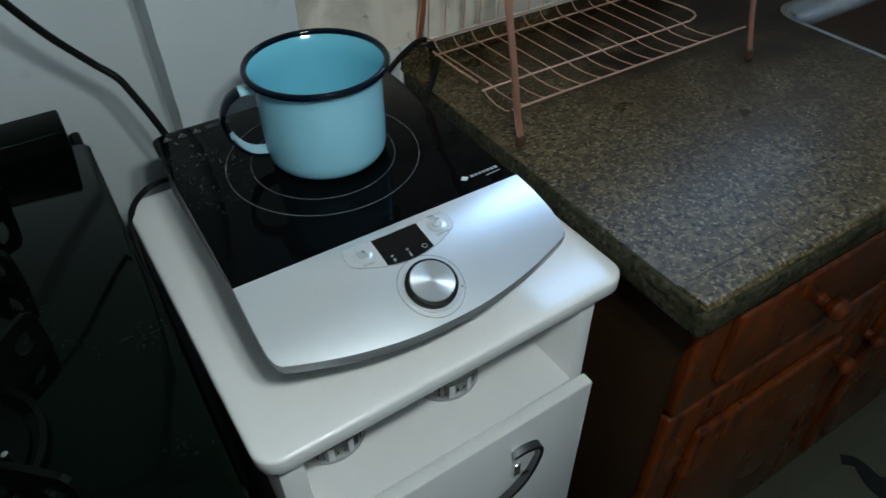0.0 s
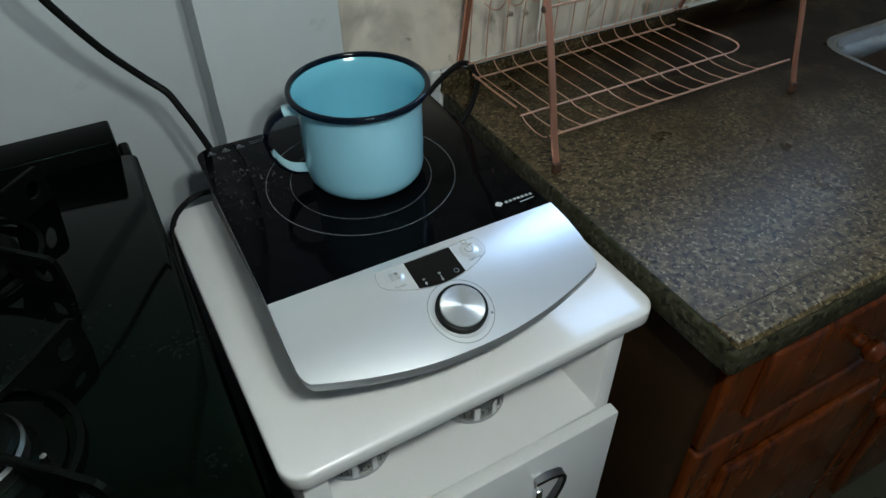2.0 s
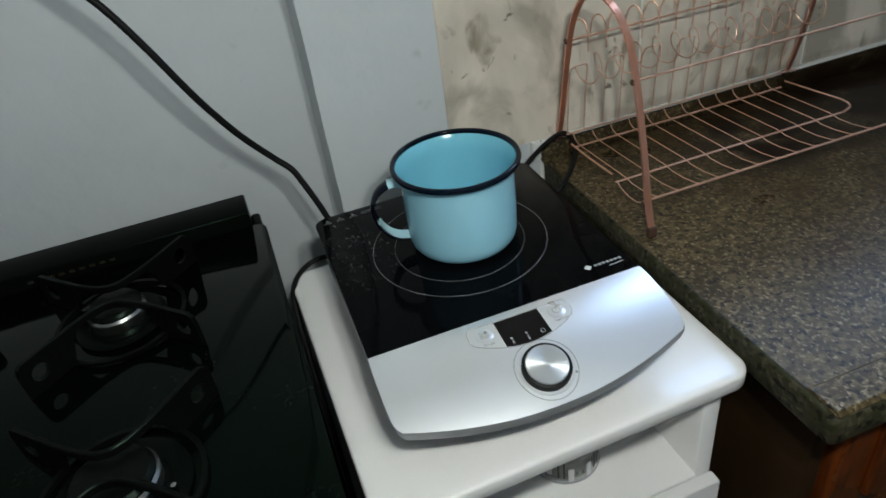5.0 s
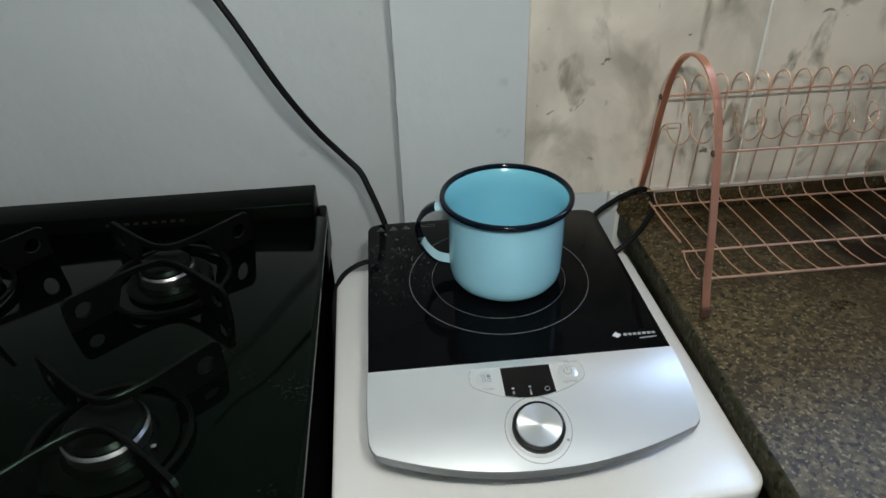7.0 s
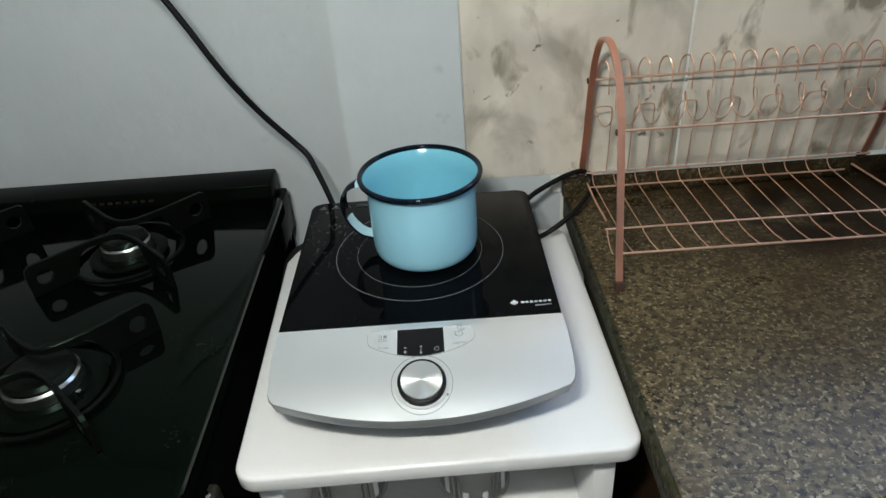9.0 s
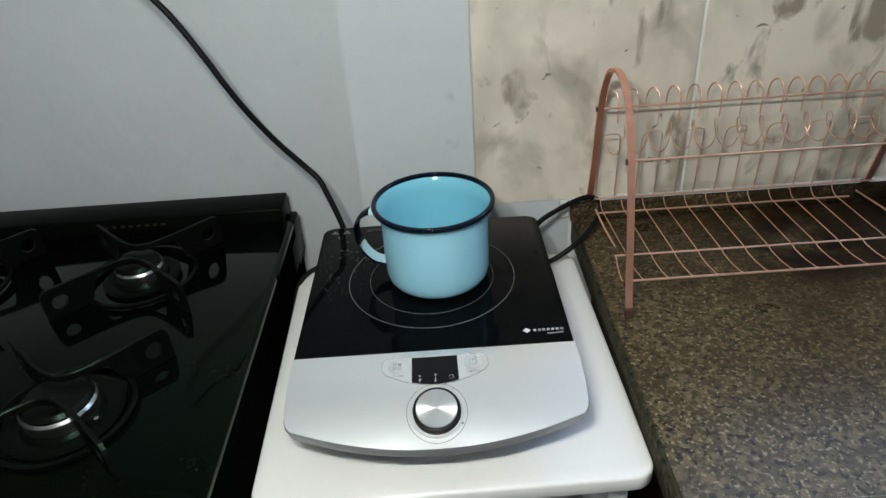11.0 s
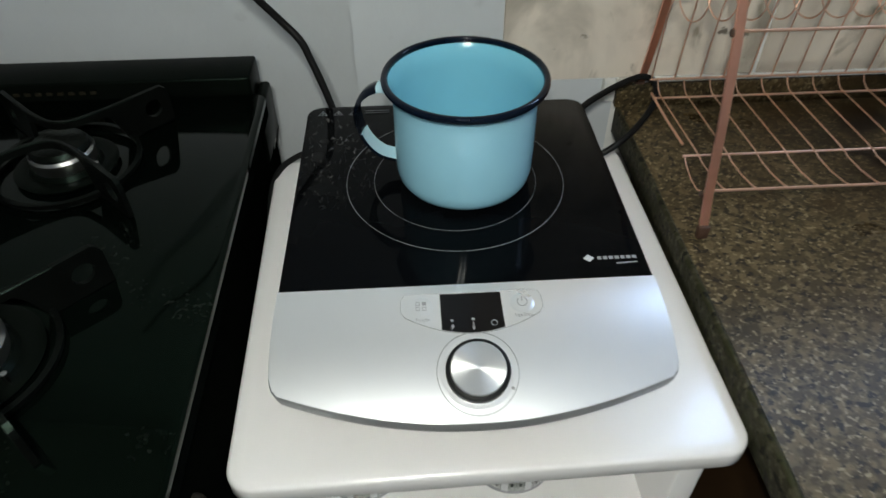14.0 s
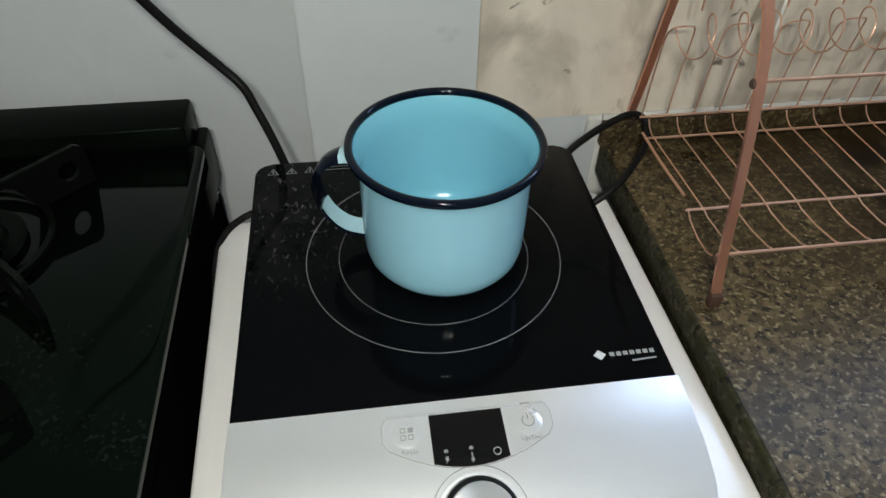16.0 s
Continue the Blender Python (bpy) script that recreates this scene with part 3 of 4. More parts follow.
# ---- white bedside-type cabinet under the hob ----
TZ = 0.863
cab = thing("white_cabinet", (0, 0, 0), "small glossy white cabinet with an open shelf and a door", "cabinet", turn=1.1)
TB = TZ - 0.0195
bm = bmesh.new()
rings = []
for inset, z in ((0.020, TB), (0.003, TB), (0.001, TB + 0.001), (0, TB + 0.003), (0, TZ - 0.0036), (0.0006, TZ - 0.0018), (0.0018, TZ - 0.0006), (0.0036, TZ), (0.012, TZ)):
    rings.append([bm.verts.new((x, y, z)) for x, y in rounded(-0.1865 + inset, 0.2055 - inset, -0.1165 + inset, 0.285 - inset, 0.022 - inset, 10)])
for ra, rb in zip(rings, rings[1:]):
    for i in range(len(ra)):
        bm.faces.new((ra[i], ra[(i + 1) % len(ra)], rb[(i + 1) % len(ra)], rb[i]))
bm.faces.new(rings[0])
bm.faces.new(rings[-1])
part("top_board", bm, M["white"], cab, "rounded glossy white top board", angle=40)
part("side_board", box(-0.172, -0.148, -0.100, 0.275, 0.02, TZ - 0.0195, 0.003), M["white"], cab)
part("side_board", box(0.162, 0.184, -0.100, 0.275, 0.02, TZ - 0.0195, 0.003), M["white"], cab)
part("back_board", box(-0.148, 0.162, 0.262, 0.272, 0.02, TZ - 0.0195), M["white_in"], cab)
part("shelf", box(-0.148, 0.162, -0.104, 0.262, 0.693, 0.710, 0.002), M["white"], cab)
part("bottom_board", box(-0.148, 0.162, -0.095, 0.262, 0.06, 0.078, 0.002), M["white_in"], cab)
door = part("door", box(-0.170, 0.181, -0.1205, -0.1045, 0.07, 0.709, 0.0025, 2), M["white"], cab, "glossy white door with a raised border")
bow = smooth_line([(0.068, -0.1235, 0.661), (0.086, -0.127, 0.667), (0.100, -0.129, 0.663), (0.100, -0.130, 0.645), (0.088, -0.131, 0.619), (0.074, -0.130, 0.599), (0.056, -0.127, 0.581), (0.042, -0.1235, 0.573)], 6)
handle = part("handle", sweep(bow, [(-0.0046, -0.0026), (0.0046, -0.0026), (0.0046, 0.0026), (-0.0046, 0.0026)]), M["chrome_dark"], door, "bent dark chrome bow handle")
web = [(0.068, 0.661), (0.098, 0.664), (0.098, 0.645), (0.086, 0.619), (0.074, 0.625)]
bm = bmesh.new()
bmesh.ops.convex_hull(bm, input=[bm.verts.new((x, y, z)) for x, z in web for y in (-0.1268, -0.1225)])
part("web", bm, M["white"], handle, "white plastic web behind the bow", smooth=False)
part("post", box(0.069, 0.077, -0.129, -0.120, 0.622, 0.645, 0.002), M["chrome"], handle, smooth=False)

# two printed tumblers on the open shelf
for x, y in ((-0.098, -0.0140), (0.0455, -0.0150)):
    g = thing("drinking_glass", (x, y, 0.710), "clear drinking glass with a dark printed pattern on the open shelf", "glass", "glasses on the shelf")
    part("vessel", lathe([(0, 0.0005), (0.034, 0.0005), (0.0385, 0.003), (0.0400, 0.010), (0.0405, 0.095), (0.0393, 0.096), (0.0380, 0.094), (0.0388, 0.010), (0.036, 0.0045), (0, 0.0035)], 48), M["thin"], g)
    part("base_ring", lathe([(0.0400, 0.002), (0.0412, 0.003), (0.0414, 0.005), (0.0404, 0.007)], 48), M["print_soft"], g, "grey band round the foot")
    # plain upright bars in place of the printed picture
    for a, w, z0, z1 in ((-140, 9, 0.016, 0.06), (-126, 3, 0.013, 0.055), (-117, 3, 0.012, 0.05), (-106, 9, 0.007, 0.028), (-97, 3, 0.016, 0.021), (-86, 3, 0.016, 0.021), (-75, 9, 0.007, 0.028), (-63, 3, 0.012, 0.05), (-54, 3, 0.013, 0.055), (-40, 9, 0.016, 0.06)):
        bm = bmesh.new()
        vs = []
        for rr in (0.0409, 0.0412):
            for aa in (a - w / 2, a, a + w / 2):
                for z in (z0, z1):
                    vs.append(bm.verts.new((rr * math.cos(radians(aa)), rr * math.sin(radians(aa)), z)))
        bmesh.ops.convex_hull(bm, input=vs)
        part("print_bar", bm, M["print_white"] if w > 8 else M["tumbler_print"], g)

# ---- induction hob ----
GZ = 0.940
hob = thing("induction_hob", (0, 0, 0), "portable induction hob with black glass and a silver control panel", "hob")


def panel_z(x, y):
    s = min(1.0, max(0.0, -y / 0.106))
    return GZ + 0.0005 - 0.003 * s - 0.0235 * s * s - 0.10 * x * x * s


front = [(-0.1455, 0.0), (-0.1463, -0.025), (-0.1466, -0.050), (-0.1458, -0.0700), (-0.1440, -0.0775), (-0.1395, -0.0825)]
arc = [(-0.1395 + 0.279 * i / 24, -0.0825 - 0.0245 * (1 - ((i - 12) / 12) ** 2)) for i in range(1, 24)]
outline = front + arc + [(-x, y) for x, y in front[::-1]]
# panel skin as a grid so that it can curve
bm = bmesh.new()
NX, NY = 48, 20


def half_width(y):
    pts = front + [(-0.1395, -0.0825)]
    for (xa, ya), (xb, yb) in zip(pts, pts[1:]):
        if yb <= y <= ya:
            t = (ya - y) / (ya - yb) if ya != yb else 0
            return -(xa + t * (xb - xa))
    return 0.1395 * math.sqrt(max(0.0, 1 - (-y - 0.0825) / 0.0235))


grid = []
for j in range(NY + 1):
    u = j / NY
    row = []
    for i in range(NX + 1):
        s = i / NX * 2 - 1
        # blend from the straight rear edge to the curved front edge
        yf = -0.0825 - 0.0245 * (1 - s * s)
        y = u * yf
        x = s * half_width(-0.0825 * u)
        row.append(bm.verts.new((x, y, panel_z(x, y))))
    grid.append(row)
for a, b in zip(grid, grid[1:]):
    for i in range(NX):
        bm.faces.new((a[i], b[i], b[i + 1], a[i + 1]))
loop = [r_[0] for r_ in grid] + grid[-1][1:] + [r_[-1] for r_ in grid[::-1][1:]]
lowa = [bm.verts.new(v.co + Vector((0.0006 * (1 if v.co.x > 0 else -1), -0.0006, -0.0022))) for v in loop]
lowb = [bm.verts.new(Vector((v.co.x * 0.990, v.co.y + 0.0008, v.co.z - 0.0105))) for v in loop]
for ra, rb in ((loop, lowa), (lowa, lowb)):
    for i in range(len(loop) - 1):
        bm.faces.new((ra[i], ra[i + 1], rb[i + 1], rb[i]))
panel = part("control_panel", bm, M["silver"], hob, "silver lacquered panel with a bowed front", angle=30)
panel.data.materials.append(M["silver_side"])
# steep faces take a darker silver than the top
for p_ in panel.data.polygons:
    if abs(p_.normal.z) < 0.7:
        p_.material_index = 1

# housing below, set back
low = [(x * 0.93, min(y * 0.55 + 0.002, 0.0)) for x, y in outline] + [(0.140, 0.255), (-0.140, 0.255)]
part("housing", prism(low, lambda x, y: min(GZ - 0.004, panel_z(x, y) - 0.008 if y < 0 else GZ - 0.004), TZ + 0.010), M["hob_body"], hob, "black plastic housing")
for x, y in ((-0.10, -0.02), (0.10, -0.02), (-0.11, 0.22), (0.11, 0.22)):
    bm = lathe([(0, 0), (0.014, 0), (0.015, 0.003), (0.015, 0.012), (0, 0.012)], 20)
    bmesh.ops.translate(bm, vec=(x, y, TZ), verts=bm.verts[:])
    part("foot", bm, M["rubber"], hob)

# glass plate
plate = rounded(-0.1435, 0.1435, -0.02, 0.267, 0.014, 6)
plate = [(x * (1 + 0.011 * max(0, (0.267 - y) / 0.267)), max(y, 0.0005)) for x, y in plate]
clean = []
for q in plate:
    if not clean or (Vector(q) - Vector(clean[-1])).length > 1e-5:
        clean.append(q)
glass = part("glass_plate", prism(clean, GZ, GZ - 0.005, 0.0012, 2), M["glass_black"], hob, "black ceramic glass with dried splashes", angle=30)
skirt = [(x * 0.94, 0.001 + (y - 0.0005) * 0.975) for x, y in clean]
part("glass_frame", prism(skirt, GZ - 0.0045, GZ - 0.030), M["hob_body"], hob)
RC = (0.0, 0.136)
for r_, w in ((0.0985, 0.0006), (0.0735, 0.0004)):
    bm = flat_ring(r_, w, 0.0001)
    bmesh.ops.translate(bm, vec=(*RC, GZ), verts=bm.verts[:])
    part("cooking_zone_ring", bm, M["print_grey"], glass, "thin grey printed ring")


def flat(points, z, h=0.0003):
    return prism(points, z + h, z)


# maker's mark as plain shapes: a small diamond and bars
lx, ly = 0.099, 0.0225
part("maker_mark", flat([(lx - 0.0045, ly), (lx, ly - 0.0042), (lx + 0.0045, ly), (lx, ly + 0.0042)], GZ + 0.0001), M["print_white"], glass)
for i in range(7):
    x = lx + 0.007 + i * 0.0047
    part("maker_mark", flat([(x, ly - 0.0018), (x + 0.0032, ly - 0.0018), (x + 0.0032, ly + 0.0014), (x, ly + 0.0014)], GZ + 0.0001), M["print_soft"], glass)
part("maker_mark", flat([(lx + 0.021, ly - 0.0075), (lx + 0.038, ly - 0.0065), (lx + 0.038, ly - 0.0055), (lx + 0.021, ly - 0.0062)], GZ + 0.0001), M["print_soft"], glass)
# warning triangles along the rear edge
for i, x in enumerate((-0.128, -0.112, -0.096)):
    bm = bmesh.new()
    tri = [Vector((x - 0.005, 0.2505, 0)), Vector((x + 0.005, 0.2505, 0)), Vector((x, 0.2595, 0))]
    c_ = sum(tri, Vector()) / 3
    inner = [c_ + (q - c_) * 0.72 for q in tri]
    a = [bm.verts.new((q.x, q.y, GZ + 0.0003)) for q in tri]
    b = [bm.verts.new((q.x, q.y, GZ + 0.0003)) for q in inner]
    for k in range(3):
        bm.faces.new((a[k], a[(k + 1) % 3], b[(k + 1) % 3], b[k]))
    part("warning_sign", bm, M["print_grey"], glass, smooth=False)
    part("warning_sign", flat([(x - 0.0007, 0.2525), (x + 0.0007, 0.2525), (x + 0.0007, 0.2560), (x - 0.0007, 0.2560)], GZ + 0.0001), M["print_grey"], glass, smooth=False)
for k in range(2):
    y = 0.2565 - 0.004 * k
    part("printed_bar", flat([(-0.085, y), (-0.060, y), (-0.060, y + 0.0012), (-0.085, y + 0.0012)], GZ + 0.0001), M["print_grey"], glass, smooth=False)


def on_panel(points, lift, thick, name, material, parent, label=""):
    """A thin inlay that follows the slope of the control panel."""
    bm = bmesh.new()
    top = [bm.verts.new((x, y, panel_z(x, y) + lift + thick)) for x, y in points]
    lowr = [bm.verts.new((x, y, panel_z(x, y) + lift)) for x, y in points]
    bm.faces.new(top)
    for i in range(len(points)):
        bm.faces.new((top[i], lowr[i], lowr[(i + 1) % len(points)], top[(i + 1) % len(points)]))
    return part(name, bm, material, parent, label, angle=30)


OFF = -0.0048


def button_field(inset):
    """The overlay that holds buttons and display: straight at the rear, bowed in front."""
    pts = [(-0.051 + inset, -0.0045 - inset), (0.051 - inset, -0.0045 - inset), (0.0535 - inset, -0.010), (0.0535 - inset, -0.020), (0.050 - inset, -0.0255 + inset)]
    for i in range(1, 12):
        s = 1 - 2 * i / 12
        pts.append((s * (0.050 - inset), -0.0255 + inset - 0.0150 * (1 - s * s)))
    pts += [(-0.050 + inset, -0.0255 + inset), (-0.0535 + inset, -0.020), (-0.0535 + inset, -0.010)]
    return [(x + 0.001, y + OFF) for x, y in pts]


on_panel(button_field(0.0), 0.0001, 0.0002, "overlay_outline", M["line"], panel, "dark hairline round the buttons")
field = on_panel(button_field(0.0004), 0.0002, 0.0004, "button_overlay", M["lens"], panel, "glossy silver button overlay")
part("overlay_ridge", sweep([(-0.049, -0.0085, panel_z(0, -0.0085) + 0.0004), (0.051, -0.0085, panel_z(0, -0.0085) + 0.0004)], circle(0.0006, 6)), M["lens"], panel)
disp = [(-0.0225, -0.0055), (0.0235, -0.0055), (0.0240, -0.0365)] + [(0.0240 - 0.0465 * i / 8, -0.0365 - 0.0035 * (1 - (i / 4 - 1) ** 2)) for i in range(1, 8)] + [(-0.0225, -0.0365)]
display = on_panel([(x, y + OFF) for x, y in disp], 0.0006, 0.0004, "display", M["display"], panel, "black glass display")


def ring_on_panel(cx, cy, r_, w, lift, name, material, parent, a0=0, a1=360, label=""):
    bm = bmesh.new()
    k = max(8, int((a1 - a0) / 6))
    rows2 = []
    for i in range(k + 1):
        a = radians(a0 + (a1 - a0) * i / k)
        rows2.append([bm.verts.new((cx + q * math.cos(a), cy + q * math.sin(a), panel_z(cx + q * math.cos(a), cy + q * math.sin(a)) + lift)) for q in (r_ - w / 2, r_ + w / 2)])
    for a, b in zip(rows2, rows2[1:]):
        bm.faces.new((a[0], a[1], b[1], b[0]))
    return part(name, bm, material, parent, label, smooth=False)


# function and power buttons, slightly domed
for cx, kind in ((-0.037, "function"), (0.039, "power")):
    dome = lathe([(0, 0.0008), (0.005, 0.0007), (0.0078, 0.0004), (0.009, 0.0)], 32)
    cy = -0.0165 + OFF
    tilt = math.atan2(panel_z(cx, cy + 0.002) - panel_z(cx, cy - 0.002), 0.004)
    bmesh.ops.transform(dome, matrix=Matrix.Translation((cx, cy, panel_z(cx, cy) + 0.0006)) @ Matrix.Rotation(tilt, 4, "X"), verts=dome.verts[:])
    button = part("button", dome, M["lens"], panel, "round domed silver button")
    if kind == "power":
        ring_on_panel(cx, cy, 0.0038, 0.0006, 0.0021, "button_symbol", M["print_dark"], button, 125, 415)
        on_panel([(cx - 0.0003, cy + 0.001), (cx + 0.0003, cy + 0.001), (cx + 0.0003, cy + 0.005), (cx - 0.0003, cy + 0.005)], 0.0019, 0.0002, "button_symbol", M["print_dark"], button)
    else:
        for dx, dy, full in ((-0.0024, 0.0022, 0), (0.0024, 0.0022, 1), (-0.0024, -0.0024, 0), (0.0024, -0.0024, 0)):
            q = 0.0016
            x, y = cx + dx, cy + dy
            if full:
                on_panel([(x - q, y - q), (x + q, y - q), (x + q, y + q), (x - q, y + q)], 0.0019, 0.0002, "button_symbol", M["print_dark"], button)
            else:
                for x0, x1, y0, y1 in ((x - q, x + q, y + q - 0.0004, y + q), (x - q, x + q, y - q, y - q + 0.0004), (x - q, x - q + 0.0004, y - q, y + q), (x + q - 0.0004, x + q, y - q, y + q)):
                    on_panel([(x0, y0), (x1, y0), (x1, y1), (x0, y1)], 0.0019, 0.0002, "button_symbol", M["print_dark"], button)


def text_mesh(body, size, m, material, parent, name):
    cu = bpy.data.curves.new("tmp_text", "FONT")
    cu.body, cu.size, cu.align_x, cu.align_y, cu.extrude = body, size, "CENTER", "CENTER", 0.00008
    tmp = bpy.data.objects.new("tmp_text", cu)
    scene.collection.objects.link(tmp)
    bpy.context.view_layer.update()
    me = bpy.data.meshes.new_from_object(tmp.evaluated_get(bpy.context.evaluated_depsgraph_get()))
    bpy.data.objects.remove(tmp)
    bpy.data.curves.remove(cu)
    me.transform(m)
    me.materials.clear()
    me.materials.append(material)
    ob = new(name, me)
    ob.parent = parent
    return ob


SLANT = math.atan2(panel_z(0, -0.02) - panel_z(0, -0.04), 0.02)
for cx, cy, word in ((-0.036, -0.0325, "Função"), (0.0395, -0.0320, "Liga/Desl.")):
    text_mesh(word, 0.0036, Matrix.Translation((cx, cy, panel_z(cx, cy) + 0.0009)) @ Matrix.Rotation(SLANT, 4, "X"), M["print_soft"], panel, "button_label")
# small display symbols: bolt, thermometer, clock
for cx, cy, r_ in ((-0.0145, -0.0345, 0.0014), (0.001, -0.0340, 0.0014)):
    bm = lathe([(0, 0.0006), (0.0009, 0.0005), (r_, 0)], 12)
    bmesh.ops.translate(bm, vec=(cx, cy, panel_z(cx, cy) + 0.001), verts=bm.verts[:])
    part("indicator_lamp", bm, M["print_dim"], display)
on_panel([(x, y + OFF + 0.0005) for x, y in ((-0.0150, -0.0335), (-0.0132, -0.0335), (-0.0140, -0.0350), (-0.0128, -0.0350), (-0.0155, -0.0380), (-0.0146, -0.0356), (-0.0158, -0.0356))], 0.0011, 0.0002, "display_symbol", M["print_dim"], display)
on_panel([(x, y + OFF + 0.0005) for x, y in ((0.0005, -0.0325), (0.0015, -0.0325), (0.0015, -0.0355), (0.0022, -0.0370), (0.0010, -0.0388), (-0.0002, -0.0370), (0.0005, -0.0355))], 0.0011, 0.0002, "display_symbol", M["print_dim"], display)
ring_on_panel(0.0165, -0.0378, 0.0022, 0.0006, 0.0013, "display_symbol", M["print_dim"], display)

# turning knob with its ring
KX, KY = 0.001, -0.0735
ring_on_panel(KX, KY, 0.0290, 0.0006, 0.0005, "scale_ring", M["line"], panel, 0, 360)
kt = math.atan2(panel_z(0, KY + 0.02) - panel_z(0, KY - 0.02), 0.04)
km = Matrix.Translation((KX, KY, panel_z(KX, KY))) @ Matrix.Rotation(kt, 4, "X")
bm = lathe([(0.0265, -0.0005), (0.0262, 0.0008), (0.0240, 0.0008), (0.0238, -0.002)], 64)
bmesh.ops.transform(bm, matrix=km, verts=bm.verts[:])
part("knob_collar", bm, M["silver"], panel)
knob_bm = lathe([(0.0228, -0.002), (0.0230, 0.0048), (0.0226, 0.0061), (0.0212, 0.0069), (0.0195, 0.0069)], 64)
bmesh.ops.transform(knob_bm, matrix=km, verts=knob_bm.verts[:])
knob = part("knob", knob_bm, M["rubber"], panel, "round knob with a spun metal cap")
cap = lathe([(0.0199, 0.0063), (0.0198, 0.0077), (0.0192, 0.0083), (0.010, 0.0085), (0, 0.0085)], 96)
me_cap = part("knob_cap", cap, M["spun"], knob, "bright spun metal cap", angle=25)
me_cap.matrix_local = km
ring_on_panel(KX + 0.0235, KY - 0.013, 0.0006, 0.0012, 0.0014, "knob_mark", M["line"], panel)

# ---- enamel mug ----
mug = thing("enamel_mug", (0.0085, 0.142, GZ), "turquoise enamel mug with black rim and handle on the hob", "mug")
part("body", lathe([(0, 0.0008), (0.048, 0.0008), (0.0535, 0.0016), (0.0575, 0.0042), (0.0600, 0.0090), (0.0612, 0.017), (0.0615, 0.040), (0.0615, 0.080), (0.0620, 0.088), (0.0640, 0.0945), (0.0670, 0.0985), (0.0668, 0.0995)], 96), M["cyan"], mug, angle=60)
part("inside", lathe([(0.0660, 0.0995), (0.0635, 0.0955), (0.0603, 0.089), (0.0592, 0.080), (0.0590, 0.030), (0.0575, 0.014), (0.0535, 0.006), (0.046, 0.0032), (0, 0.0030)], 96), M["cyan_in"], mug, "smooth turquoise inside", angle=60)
part("rim", lathe([(0.0672 + 0.0030 * math.cos(a), 0.0990 + 0.0034 * math.sin(a)) for a in (2 * math.pi * i / 14 for i in range(14))], 96, True), M["navy"], mug, "rolled black blue rim", angle=80)
# strap handle
HA = math.atan2(0.20, -0.98)
hd = Vector((math.cos(HA), math.sin(HA), 0))
prof = [(0.0605, 0.083), (0.070, 0.0855), (0.080, 0.0825), (0.0895, 0.074), (0.0955, 0.059), (0.0930, 0.041), (0.0860, 0.027), (0.0750, 0.0175), (0.0600, 0.0140)]
line = smooth_line([hd * r_ + Vector((0, 0, z)) for r_, z in prof], 6)
wd_ = Vector((0, 0, 1)).cross(hd)


def strap_mesh(a, b, off, thick, width):
    bm = bmesh.new()
    rings = []
    for i in range(a, b + 1):
        q = line[i]
        d = (line[min(i + 1, len(line) - 1)] - line[max(i - 1, 0)]).normalized()
        n_ = wd_.cross(d).normalized()
        if n_.dot(q - hd * 0.075 - Vector((0, 0, 0.052))) < 0:
            n_ = -n_
        # a shallow channel section, rolled towards the outside
        sec = [(-width / 2, off - 0.0012), (-width / 2 * 0.6, off + thick), (0, off + thick * 1.25), (width / 2 * 0.6, off + thick), (width / 2, off - 0.0012), (0, off)]
        rings.append([bm.verts.new(q + wd_ * u + n_ * v) for u, v in sec])
    for ra, rb in zip(rings, rings[1:]):
        for i in range(6):
            bm.faces.new((ra[i], ra[(i + 1) % 6], rb[(i + 1) % 6], rb[i]))
    bm.faces.new(rings[0])
    bm.faces.new(rings[-1])
    return bm


L = len(line) - 1
handle = part("handle", strap_mesh(9, L, -0.0002, 0.0022, 0.0205), M["navy"], mug, "black enamelled strap handle", angle=50)
part("handle_inside", strap_mesh(31, L, -0.0016, 0.0014, 0.0175), M["cyan_pale"], handle, "pale blue inner face", angle=50)
part("handle_root", strap_mesh(0, 9, -0.0002, 0.0023, 0.0200), M["cyan_pale"], handle, "pale blue upper joint", angle=50)

# ---- cables ----
tagged(mesh_object("power_cable", tube([(-0.40, 0.33, 1.46), (-0.335, 0.30, 1.30), (-0.285, 0.295, 1.225), (-0.258, 0.295, 1.175), (-0.240, 0.296, 1.137), (-0.222, 0.301, 1.100), (-0.196, 0.312, 1.053), (-0.166, 0.318, 1.012), (-0.149, 0.313, 0.993), (-0.140, 0.308, 0.972), (-0.131, 0.302, 0.948), (-0.122, 0.296, 0.918), (-0.115, 0.292, 0.880), (-0.115, 0.300, 0.80), (-0.11, 0.305, 0.60), (-0.11, 0.31, 0.02)], 0.0040, 12, 8), M["rubber"]), "black rubber power cable hanging down the wall", "cable")
tagged(mesh_object("stove_cable", tube([(-0.10, 0.300, 0.78), (-0.118, 0.300, 0.85), (-0.140, 0.284, 0.874), (-0.165, 0.279, 0.872), (-0.186, 0.260, 0.866), (-0.1945, 0.235, 0.850), (-0.1965, 0.19, 0.812), (-0.1965, 0.13, 0.765), (-0.1965, 0.07, 0.715), (-0.1965, 0.03, 0.64), (-0.1965, 0.0, 0.4), (-0.1965, 0.0, 0.01)], 0.0034, 10, 8), M["rubber"]), "black cable draped over the cabinet's corner into the gap", "cable")
